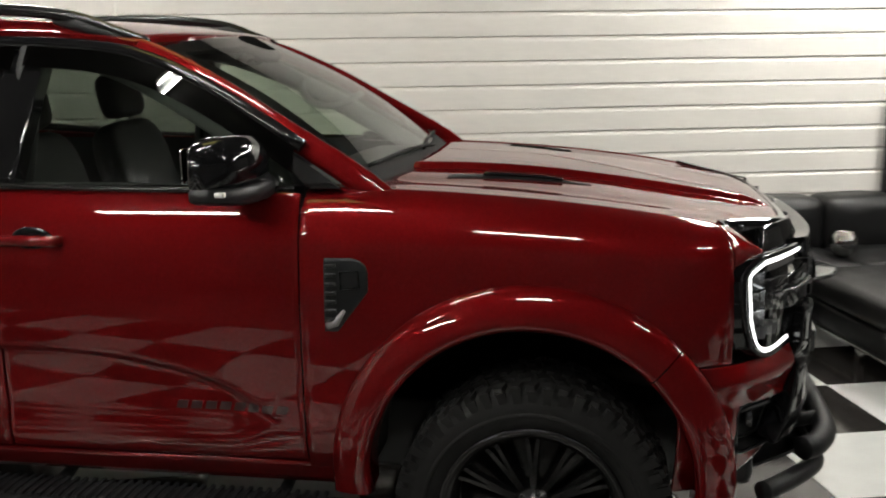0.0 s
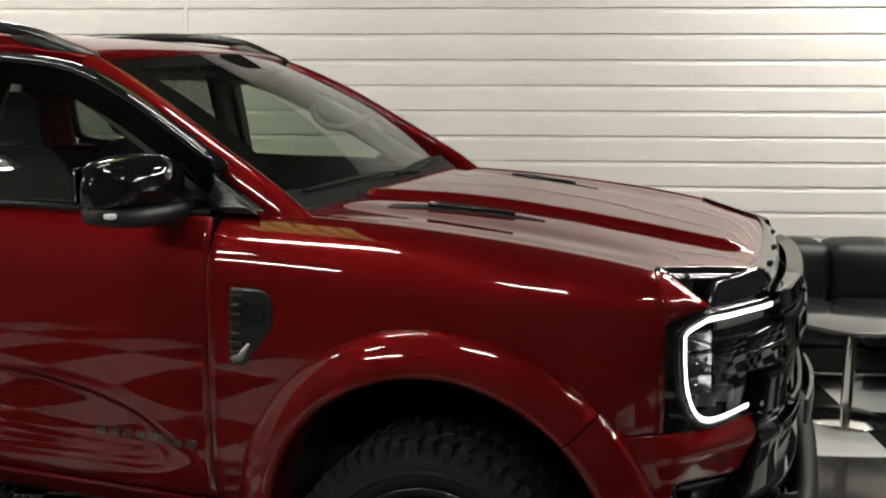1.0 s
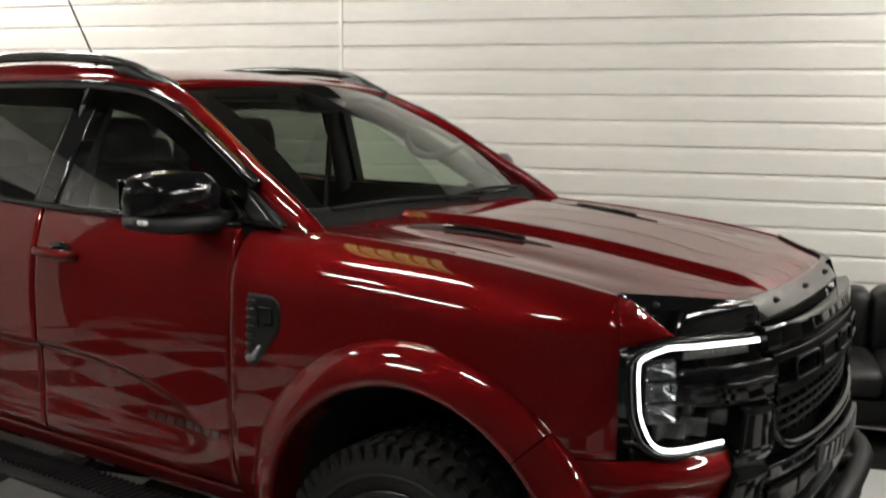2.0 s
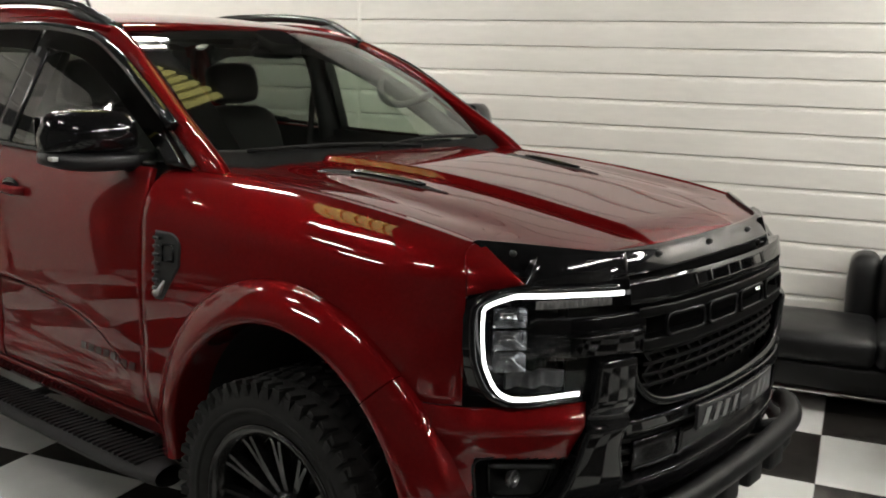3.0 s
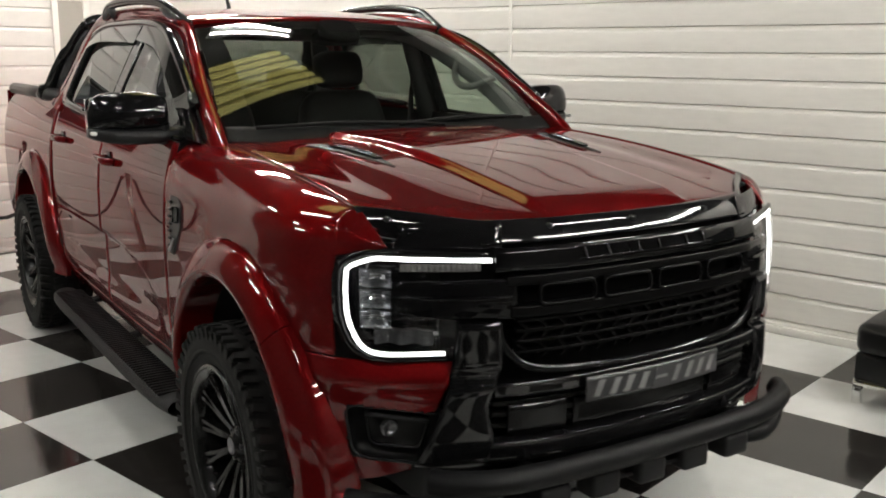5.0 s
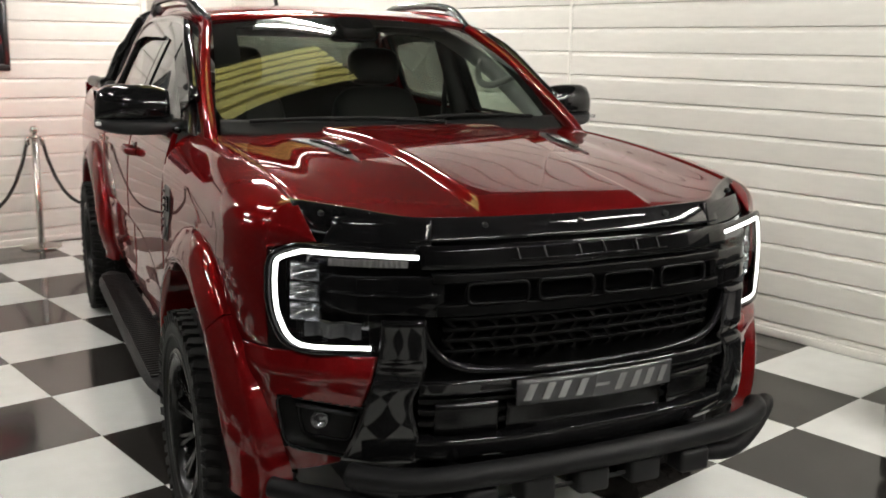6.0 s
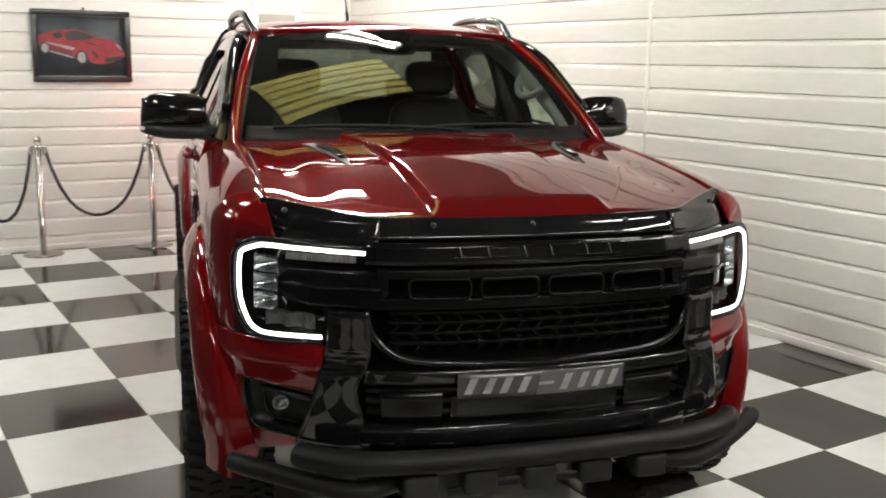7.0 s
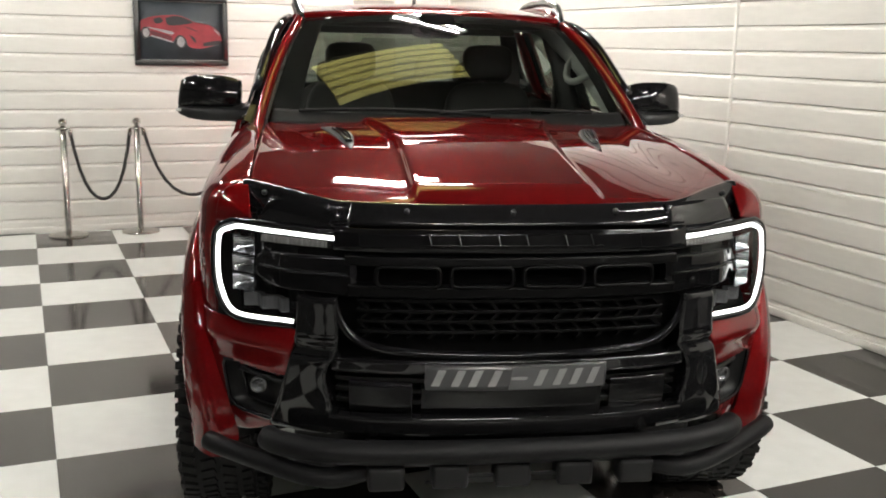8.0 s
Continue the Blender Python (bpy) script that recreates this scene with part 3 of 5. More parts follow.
def win(xa0, xa1, xb0, xb1, lift=0.0):
    return cab_sheet(lambda u: (mix(xa0, xa1, u), belt_z(mix(xa0, xa1, u)) + lift), lambda u: (mix(xb0, xb1, u), top_line(mix(xb0, xb1, u))))


fw = win(-1.27, -2.16, -1.36, -2.12)
rw = win(-2.25, -3.12, -2.22, -3.02)
glass_obs += pair("front_window", slab(fw, 0.004, 16, 10), SIDE, car)
glass_obs += pair("rear_window", slab(rw, 0.004, 16, 10), DARKGLASS, car)
pair("door_pillar", sheet(lambda u, v: (lambda x, z: Vector((x, cab_y(x, z) + 0.006, z)))(mix(mix(-2.14, -2.10, v), mix(-2.27, -2.24, v), u), mix(1.325, 1.735, v)), 6, 10, lip=0.05), GLOSS, car)
pair("quarter_panel", sheet(lambda u, v: (lambda x, z: Vector((x, cab_y(x, z) + 0.004, z)))(mix(mix(-3.135, -3.05, v), mix(-3.34, -3.22, v), u), mix(1.36, 1.72, v)), 8, 10, lip=0.03), PAINT, car)
# rubber at the belt line and the frames round the side glass
pair("belt_seal", tubed([(x, cab_y(x, belt_z(x)) + 0.012, belt_z(x) + 0.004) for x in np.linspace(-1.27, -3.13, 20)], 0.010, 8), WHEELB, car)
pair("window_frame", tubed([(x, cab_y(x, top_line(x)) + 0.002, top_line(x) + 0.006) for x in np.linspace(-1.26, -3.06, 30)], 0.022, 8), GLOSS, car)
# black surround at the back of the rear side window
pair("window_surround", tubed(smooth_path([(x, cab_y(x, z) + 0.004, z) for x, z in ((-2.6, belt_z(-2.6) + 0.006), (-2.9, belt_z(-2.9) + 0.008), (-3.04, belt_z(-3.04) + 0.014), (-3.10, 1.40), (-3.105, 1.45), (-3.075, 1.58), (-3.035, 1.70))], 6), 0.019, 8), WHEELB, car)
# wind deflectors
def deflector(x0, x1):
    return sheet(lambda u, v: (lambda x: Vector((x, cab_y(x, top_line(x) + 0.02 - 0.085 * v) + 0.016 + 0.012 * v, top_line(x) + 0.022 - mix(0.10, 0.085, u) * v)))(mix(x0, x1, u)), 24, 5, lip=0.003, roll=0, flip=True)


pair("wind_deflector", deflector(-1.28, -2.16), TINTED, car, "smoked acrylic wind deflector")
pair("wind_deflector", deflector(-2.2, -3.06), TINTED, car, "smoked acrylic wind deflector")
# triangular mirror mounts at the front of the windows
pair("mirror_mount", sheet(lambda u, v: (lambda x, z: Vector((x, cab_y(x, z) + 0.01, z)))(-1.13 - 0.28 * v - mix(0.0, mix(0.10, 0.03, v), u), mix(1.325, 1.50, v)), 8, 8, lip=0.03), WHEELB, car)


# ---- wheels ----
def tyre_mesh():
    bm = bmesh.new()
    prof = [(0.262, -0.105), (0.282, -0.125), (0.31, -0.136), (0.345, -0.142), (0.38, -0.138), (0.402, -0.122), (0.408, -0.09), (0.410, 0.0), (0.408, 0.09), (0.402, 0.122), (0.38, 0.138), (0.345, 0.142), (0.31, 0.136), (0.282, 0.125), (0.262, 0.105)]
    lathe(bm, prof, 48, "y")
    return bm


def tread_mesh():
    """Chunky blocks round the tread and shoulders."""
    bm = bmesh.new()
    n = 54
    for k in range(n):
        a = 2 * math.pi * k / n
        for j, (y, w, l, sh) in enumerate(((-0.112, 0.052, 0.029, 0.0), (-0.045, 0.05, 0.030, 0.4), (0.018, 0.05, 0.030, 0.1), (0.08, 0.035, 0.030, 0.6), (0.122, 0.034, 0.029, 0.25))):
            b = a + sh * 2 * math.pi / n
            m = Matrix.Rotation(b, 4, "Y") @ Matrix.Translation((0, y, 0.405)) @ Matrix.Rotation(radians(18 if j % 2 else -14), 4, "Z")
            vs = bmesh.ops.create_cube(bm, size=1)["verts"]
            for v in vs:
                t = 0.86 if v.co.z > 0 else 1.0
                v.co = m @ Vector((v.co.x * l * t, v.co.y * w * t, v.co.z * 0.024))
        m = Matrix.Rotation(a, 4, "Y")
        for sy in (-1, 1):
            vs = bmesh.ops.create_cube(bm, size=1)["verts"]
            for v in vs:
                v.co = m @ Vector((v.co.x * (0.028 if v.co.z > 0 else 0.022), sy * (0.134 + v.co.y * 0.020 * (1 if v.co.z > 0 else 0.5)), 0.385 + v.co.z * (0.058 if k % 2 else 0.038)))
    return bm


def rim_mesh():
    bm = bmesh.new()
    lathe(bm, [(0.276, -0.112), (0.286, -0.128), (0.284, -0.134), (0.272, -0.136), (0.262, -0.128), (0.250, -0.122), (0.240, -0.09), (0.232, 0.02), (0.245, 0.11)], 48, "y")
    lathe(bm, [(0.0, -0.02), (0.10, -0.02), (0.232, 0.0)], 32, "y")
    return bm


def spokes_mesh():
    bm = bmesh.new()
    n = 12
    for k in range(n):
        for off in (-0.075, 0.075):
            a = 2 * math.pi * k / n + off
            pts = [(0.055, -0.062), (0.11, -0.078), (0.17, -0.092), (0.225, -0.104), (0.252, -0.112)]
            prev = None
            for i, (r, y) in enumerate(pts):
                ang = a - off * (1 - i / 4) * 0.75
                d = Vector((math.sin(ang), 0, math.cos(ang)))
                t = Vector((math.cos(ang), 0, -math.sin(ang)))
                w = mix(0.011, 0.008, i / 4)
                ring = [bm.verts.new(d * r + t * q * w + Vector((0, y + dy, 0))) for q, dy in ((-1, 0.03), (-0.7, 0.0), (0.7, 0.0), (1, 0.03))]
                if prev:
                    for j in range(3):
                        bm.faces.new([prev[j], prev[j + 1], ring[j + 1], ring[j]])
                prev = ring
    bmesh.ops.recalc_face_normals(bm, faces=bm.faces)
    return bm


def wheel(x, side, steer=0):
    """side -1: outer face towards the car's right."""
    tyre = part("wheel", tyre_mesh(), RUBBER, car, "black wheel with chunky all-terrain tyre")
    tyre.matrix_basis = pose(x, side * 0.864, TYRE_R, 0, 0, 0 if side < 0 else 180) @ Matrix.Diagonal((0.957, 1, 0.957, 1))
    part("tread", tread_mesh(), RUBBER, tyre, smooth=False)
    part("sidewall_rib", lathed([(0.318, -0.1365), (0.322, -0.142), (0.332, -0.1445), (0.336, -0.1405)], 48, "y"), RUBBER, tyre)
    part("rim", rim_mesh(), WHEELB, tyre, "gloss black multi-spoke alloy rim")
    part("spokes", spokes_mesh(), WHEELB, tyre, smooth=False)
    part("hub", lathed([(0.0, -0.09), (0.03, -0.09), (0.036, -0.085), (0.062, -0.07), (0.075, -0.05), (0.08, -0.01)], 28, "y"), WHEELB, tyre)
    part("hub_cap", lathed([(0.0, -0.0925), (0.026, -0.0925), (0.028, -0.088)], 24, "y"), material("cap_grey", (0.25, 0.25, 0.26), 0.3, 0.8), tyre, "grey centre cap")
    for k in range(6):
        a = math.pi * k / 3 + 0.3
        part("wheel_nut", lathed([(0.0, -0.078), (0.008, -0.078), (0.01, -0.06)], 6, "y", (0.052 * math.sin(a), 0, 0.052 * math.cos(a))), SATIN, tyre)
    part("brake_disc", lathed([(0.0, 0.005), (0.16, 0.005), (0.16, 0.03), (0.0, 0.03)], 32, "y"), material("brake_steel", (0.2, 0.19, 0.18), 0.4, 1.0), tyre, "bare steel brake disc")


for wx in (AXF, AXR):
    for sd in (-1, 1):
        wheel(wx, sd)

# ---- the nose ----
def nose(y, z, d=0.0):
    """A point of the nose skin at half-width y."""
    p = shell(s_of_y(abs(y)), z, d)
    return Vector((p.x, math.copysign(p.y, y) if y else 0.0, p.z))


def nose_path(pts, d, n=6):
    """A smooth line on the nose skin through (y, z) points."""
    return [nose(p.x, p.y, d) for p in smooth_path([(a, b, 0) for a, b in pts], n)]


S_LAMP = s_of_x(-0.010)


def forward(p):
    """The lamp stands proud of the body towards its outer end."""
    return p + Vector((0.030 * step(0.62, 0.80, abs(p.y)), 0, 0))


def bumper_in(z):
    return curve(z, [0.44, 0.546, 0.70, 0.84], [0.70, 0.688, 0.628, 0.60])


def bumper_low(s):
    return curve(s, [0.70, 0.85, 1.0, 1.3], [0.525, 0.475, 0.45, 0.44])


FOG = [(0.834, 0.708), (0.615, 0.688), (0.655, 0.535), (0.822, 0.548)]


def in_fog(y, z, grow=0.0):
    """Whether a point of the nose lies in the fog lamp's opening."""
    n, inside = len(FOG), True
    for i in range(n):
        (ya, za), (yb, zb) = FOG[i], FOG[(i + 1) % n]
        l = math.hypot(yb - ya, zb - za)
        if ((yb - ya) * (z - za) - (zb - za) * (y - ya)) / l < -grow:
            inside = False
    return inside


def bumper_skin():
    def f(u, v):
        z0 = 0.835
        s1 = s_of_x(-0.16)
        z = mix(0.47, z0, v)
        s = mix(s_of_y(bumper_in(z)), s1, u)
        zz = mix(bumper_low(s), z0, v)
        bulge = curve(zz, [0.44, 0.56, 0.66, 0.715, 0.745, 0.768, 0.778, 0.788, 0.835], [0.0, 0.0, 0.003, 0.006, 0.014, 0.0225, 0.0235, 0.0225, 0.001])
        bulge *= 1 - step(s_of_x(0.02), s1, s)
        return shell(s, zz, bulge)
    bm = sheet(f, 56, 60, lip=0.008, roll=0.0015, eps=0.003)
    gone = [fc for fc in bm.faces if in_fog(fc.calc_center_median().y, fc.calc_center_median().z, 0.0) and fc.calc_center_median().x > -0.06]
    bmesh.ops.delete(bm, geom=gone, context="FACES")
    return bm


pair("bumper_corner", bumper_skin(), PAINT, car)


def round_poly(pts, r, n=5):
    """A closed outline with rounded corners."""
    out = []
    k = len(pts)
    for i in range(k):
        p, a, b = Vector((*pts[i], 0)), Vector((*pts[i - 1], 0)), Vector((*pts[(i + 1) % k], 0))
        p0, p1 = p + (a - p).normalized() * r, p + (b - p).normalized() * r
        out += [p0 * (1 - t) ** 2 + p * 2 * t * (1 - t) + p1 * t * t for t in (j / n for j in range(n + 1))]
    return [(v.x, v.y) for v in out]


def ring_tube(pts, radius, d, seg=8, flat=1.0):
    line = [nose(y, z, d) for y, z in pts]
    line += line[:2]
    return tubed(line, radius, seg, caps=False, flat=flat, up=(1, 0, 0))


fog_out = round_poly(FOG, 0.036)
fog_ring = ring_tube(fog_out, 0.006, -0.001)


def fan(pts, d):
    bm = bmesh.new()
    cy, cz = sum(p[0] for p in pts) / len(pts), sum(p[1] for p in pts) / len(pts)
    c = bm.verts.new(nose(cy, cz, d))
    vs = [bm.verts.new(nose(y, z, d)) for y, z in pts]
    rim = [bm.verts.new(nose(y, z, 0.0)) for y, z in pts]
    for i in range(len(vs)):
        j = (i + 1) % len(vs)
        bm.faces.new([c, vs[i], vs[j]])
        bm.faces.new([vs[i], rim[i], rim[j], vs[j]])
    bmesh.ops.recalc_face_normals(bm, faces=bm.faces)
    return bm


pair("fog_surround", fog_ring, INTAKE, car)
FOGB = material("fog_black", (0.005, 0.005, 0.0053), 0.35, 0.0, 0.0, 0.15, 80, 0.3, 900, spec=0.3)
fy, fz = sum(p[0] for p in FOG) / 4, sum(p[1] for p in FOG) / 4
pair("fog_bezel", ring_tube(round_poly([(fy + 0.68 * (y - fy), fz + 0.62 * (z - fz)) for y, z in FOG], 0.022), 0.006, -0.040), INTAKE, car)
pair("fog_recess", fan(fog_out, -0.055), FOGB, car)


def fog_lamp():
    bm = bmesh.new()
    c = nose(0.752, 0.630, -0.040)
    lathe(bm, [(0.024, 0.0), (0.026, 0.014), (0.020, 0.016), (0.015, 0.010), (0.0, 0.005)], 20, "x", c)
    return bm


pair("fog_lamp", fog_lamp(), material("fog_glass", (0.16, 0.16, 0.165), 0.2, 0.8), car, "small clear fog lamp")
pair("fog_slat", tubed([nose(y, mix(0.655, 0.672, (y - 0.645) / 0.17), -0.03) for y in np.linspace(0.655, 0.80, 8)], 0.008, 8), SATIN, car)


# headlights
def lamp_zb(s):
    return 0.836


def lamp_zt(s):
    return curve(s, [0.4, 0.55, 0.95, 1.05], [1.128, 1.132, 1.143, 1.130])


def lamp_area(d, s0, s1, zb, zt):
    def f(u, v):
        z = mix(zb, zt, v)
        a = s0 if not callable(s0) else s0(z)
        s = mix(a, s1, u)
        p = shell(s, mix(max(zb, lamp_zb(s)), min(zt, lamp_zt(s)), v), d)
        return forward(p) if d > 0 else p
    return f


def lamp_in(z):
    return s_of_y(curve(z, [0.83, 0.92, 1.0, 1.13], [0.60, 0.585, 0.52, 0.485]))


pair("headlight_bezel", sheet(lamp_area(-0.085, lamp_in, S_LAMP, 0.832, 1.135), 24, 18, lip=0.0, roll=0), GLOSS, car)
# black rim round the lens, flush with the skin
rim = [(0.50, 1.118), (0.64, 1.122), (0.775, 1.128), (0.812, 1.124), (0.848, 1.098), (0.856, 1.06), (0.855, 0.99), (0.850, 0.94), (0.833, 0.882), (0.805, 0.853), (0.765, 0.8435), (0.67, 0.842), (0.612, 0.842)]
pair("headlight_rim", tubed([forward(p) + Vector((0.004, 0, 0)) for p in nose_path(rim, -0.006, 4)], 0.009, 10, up=(1, 0, 0)), GLOSS, car)
drl = [(0.505, 1.104), (0.60, 1.107), (0.70, 1.110), (0.765, 1.114), (0.795, 1.111), (0.835, 1.090), (0.841, 1.06), (0.840, 1.0), (0.835, 0.945), (0.818, 0.890), (0.797, 0.866), (0.765, 0.858), (0.69, 0.856), (0.62, 0.856)]
pair("daytime_light", tubed([forward(p) + Vector((0.004, 0, 0)) for p in nose_path(drl, -0.006, 6)], 0.0027, 10, flat=2.25, up=(1, 0, 0)), DRL, car, "bright white C-shaped daytime running light")
pair("headlight_lens", slab(lamp_area(0.003, lamp_in, s_of_y(0.850), 0.846, 1.118), 0.003, 20, 16), LENS, car, "clear headlight lens")


def lamp_wall(u, v):
    """Black side wall from the skin out to the lamp's rim."""
    line = SIDE_LINE
    k = u * (len(line) - 1)
    i = min(int(k), len(line) - 2)
    y, z = mix(line[i][0], line[i + 1][0], k - i), mix(line[i][1], line[i + 1][1], k - i)
    a = nose(y, z, -0.012)
    b = forward(a) + Vector((0.012, 0, 0))
    out = 0.006 * (1 - v)
    return a.lerp(b, v) + Vector((0, out, 0))


SIDE_LINE = [(0.70, 1.128), (0.775, 1.131), (0.815, 1.127), (0.85, 1.102), (0.860, 1.06), (0.860, 0.99), (0.854, 0.935), (0.837, 0.878), (0.807, 0.848), (0.765, 0.839), (0.66, 0.838)]
pair("headlight_side", sheet(lamp_wall, 40, 4, lip=0, roll=0), GLOSS, car)


def bowls():
    """Three stacked reflector chambers."""
    bm = bmesh.new()
    for k in range(3):
        zc = 1.055 - 0.055 * k
        c = forward(nose(0.785, zc, -0.045))
        m = Matrix.Translation(c) @ Matrix.Rotation(radians(40), 4, "Z")
        vs = []
        n, r = 7, 0.042
        rows = []
        for i in range(n):
            row = []
            for j in range(n):
                a, b = (i / (n - 1) - 0.5) * 2, (j / (n - 1) - 0.5) * 2
                row.append(bm.verts.new(m @ Vector((-0.03 + 0.04 * max(a * a, b * b) ** 1.2, a * r, b * 0.0255))))
            rows.append(row)
        for i in range(n - 1):
            for j in range(n - 1):
                bm.faces.new([rows[i][j], rows[i + 1][j], rows[i + 1][j + 1], rows[i][j + 1]])
    bmesh.ops.recalc_face_normals(bm, faces=bm.faces)
    return bm


pair("reflector", bowls(), REFLECTOR, car, "three stacked chrome reflectors")
pair("low_reflector", sheet(lambda u, v: nose(mix(0.645, 0.775, u), mix(0.872, 0.912, v), -0.032 + 0.012 * math.sin(u * 14)), 14, 4, roll=0), TRIM, car)
pair("indicator", sheet(lambda u, v: nose(mix(0.53, 0.72, u), mix(1.074, 1.094, v), -0.016 + 0.002 * math.sin(u * 90)), 60, 3, roll=0), material("indicator_lens", (0.13, 0.125, 0.12), 0.2, 0.2), car, "clear ribbed indicator strip")


def arm(u, v):
    """The gloss black arm that reaches from the grille into the lamp."""
    z0, z1 = mix(0.945, 0.955, u), mix(1.060, 1.052, u)
    y = mix(0.44, 0.745, u)
    end = 0.030 * (abs(2 * v - 1) ** 2.5) * step(0.75, 1.0, u)
    return nose(y - end, mix(z0, z1, v), 0.012 - 0.03 * step(0.55, 1.0, u))


pair("grille_arm", sheet(arm, 18, 12, lip=0.035, roll=0.008, eps=0.04), GRILLE, car)
pair("grille_arm_rib", tubed([nose(y, 1.008, 0.016 - 0.03 * step(0.6, 0.74, y)) for y in np.linspace(0.46, 0.72, 10)], 0.006, 8), GRILLE, car)

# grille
# near-black sheet: the shade deep behind the grille, put into its colour
part("grille_backing", sheet(lambda u, v: nose(mix(-0.63, 0.63, u), mix(0.50, 1.165, v), -0.055), 30, 14, roll=0), material("void_shade", (0.002, 0.002, 0.002), 0.8, spec=0.05), car)


def guard(u, v):
    """The bonnet protector: from on top of the hood round its front edge."""
    y = mix(-0.765, 0.765, u)
    a = abs(y)
    xf, zf = hood_front(y), hood_z(hood_front(y), min(max(y, -0.745), 0.745))
    low = curve(a, [0, 0.45, 0.52, 0.60, 0.72, 0.765], [1.140, 1.140, 1.140, 1.140, 1.15, 1.17])
    top = Vector((xf - 0.016, y, zf + 0.013))
    mid = Vector((xf + 0.016, y, zf + 0.010))
    bot = Vector((xf + curve(a, [0, 0.45, 0.52, 0.72, 0.765], [0.040, 0.036, 0.034, 0.034, 0.025]), y, low))
    return top * (1 - v) ** 2 + mid * 2 * v * (1 - v) + bot * v * v


part("bonnet_guard", sheet(guard, 60, 12, lip=0.006, roll=0.002, flip=True), GLOSS, car, "gloss black bonnet protector")
for gy in (-0.70, -0.30, 0.0, 0.30, 0.70):
    q = guard((gy + 0.765) / 1.53, 0.55)
    part("guard_stud", lathed([(0.0, 0.012), (0.006, 0.010), (0.008, 0.004), (0.008, -0.004)], 12, "x", q), SATIN, car)


def bar(y0, y1, z0, z1, d, lip=0.04, sag=0.0, n=28):
    return sheet(lambda u, v: nose(mix(y0, y1, u), mix(z0, z1, v) - sag * (1 - (2 * u - 1) ** 2), d), n, 4, lip=lip, roll=0.0025, eps=0.012)


MESHB = material("mesh_black", (0.0016, 0.0016, 0.0017), 0.4, 0.0, 0.0, 0.1, 40, spec=0.08)
part("grille_top_bar", bar(-0.50, 0.50, 1.078, 1.140, 0.022), GRILLE, car)
SLOT = material("slot_edge", (0.10, 0.10, 0.10), 0.25, 0.5)
for zz in (1.098, 1.130):
    part("slot_rail", tubed([nose(y, zz, 0.0245) for y in np.linspace(-0.26, 0.24, 20)], 0.0022, 6), GRILLE, car)
for yy in (-0.238, -0.158, -0.050, 0.028, 0.138, 0.212):
    part("slot_divider", tubed([nose(yy, 1.099, 0.025), nose(yy - 0.008, 1.129, 0.025)], 0.0024, 6), SLOT, car)
part("grille_mid_bar", bar(-0.47, 0.47, 1.038, 1.066, 0.016), MESHB, car)
part("grille_mid_bar", bar(-0.46, 0.46, 0.952, 0.984, 0.020), MESHB, car)
for zz in (0.935, 0.905, 0.875, 0.845):
    part("grille_fin", bar(-0.44, 0.44, zz, zz + 0.010, 0.004, lip=0.02), MESHB, car)
for k in range(15):
    yy = -0.42 + 0.06 * k
    part("grille_upright", sheet(lambda u, v, yy=yy: nose(yy + 0.006 * (2 * u - 1) + 0.012 * math.sin(v * 12), mix(0.83, 0.95, v), 0.0), 2, 12, lip=0.02, roll=0), MESHB, car)
for k in range(4):
    c = -0.30 + 0.20 * k
    part("grille_frame", ring_tube(round_poly([(c - 0.085, 0.985), (c + 0.085, 0.985), (c + 0.085, 1.04), (c - 0.085, 1.04)], 0.02, 3), 0.006, 0.024, 8), MESHB, car)
low = smooth_path([(-0.50, 0.945, 0), (-0.475, 0.87, 0), (-0.41, 0.815, 0), (-0.28, 0.795, 0), (0, 0.785, 0), (0.28, 0.795, 0), (0.41, 0.815, 0), (0.475, 0.87, 0), (0.50, 0.945, 0)], 6)
part("grille_lower_frame", tubed([nose(p.x, p.y, 0.018) for p in low], 0.013, 10), GRILLE, car)


def bracket(u, v):
    """The gloss black blade beside the grille, from lamp to chin."""
    z = mix(0.535, 0.945, v)
    y0 = curve(z, [0.53, 0.62, 0.72, 0.80, 0.95], [0.505, 0.50, 0.515, 0.485, 0.485])
    y1 = curve(z, [0.53, 0.62, 0.72, 0.83, 0.95], [0.690, 0.655, 0.625, 0.600, 0.590])
    return nose(mix(y0, y1, u), z, 0.034 + 0.006 * math.sin(math.pi * u) - 0.02 * math.exp(-((z - 0.795) / 0.012) ** 2))


pair("grille_bracket", sheet(bracket, 10, 24, lip=0.06, roll=0.006, eps=0.03), GLOSS, car)
part("lower_bar", bar(-0.50, 0.50, 0.735, 0.775, 0.030), GLOSS, car)
part("chin", bar(-0.56, 0.56, 0.545, 0.605, 0.035), GLOSS, car)
SLATB = material("slat_black", (0.004, 0.004, 0.004), 0.4, 0.0, 0.0, 0.15, 60, spec=0.15)
for zz in (0.635, 0.668, 0.700):
    part("intake_slat", bar(-0.50, 0.50, zz, zz + 0.014, 0.0, lip=0.03), SLATB, car)
pair("intake_panel", bar(0.285, 0.46, 0.615, 0.705, 0.012), INTAKE, car)
part("intake_mount", bar(-0.26, 0.26, 0.612, 0.70, 0.010), INTAKE, car)
# show plate with slanted pale strokes
PLATE = material("plate_black", (0.03, 0.03, 0.032), 0.25, 0.0)
STROKE = material("plate_silver", (0.20, 0.20, 0.20), 0.4, 0.2)
plate = part("plate", sheet(lambda u, v: Vector((0.358 - 0.02 * (2 * u - 1) ** 2, mix(-0.257, 0.257, u), mix(0.700, 0.772, v))), 12, 4, lip=0.01, roll=0.002), PLATE, car, "short black show plate with slanted silver strokes")
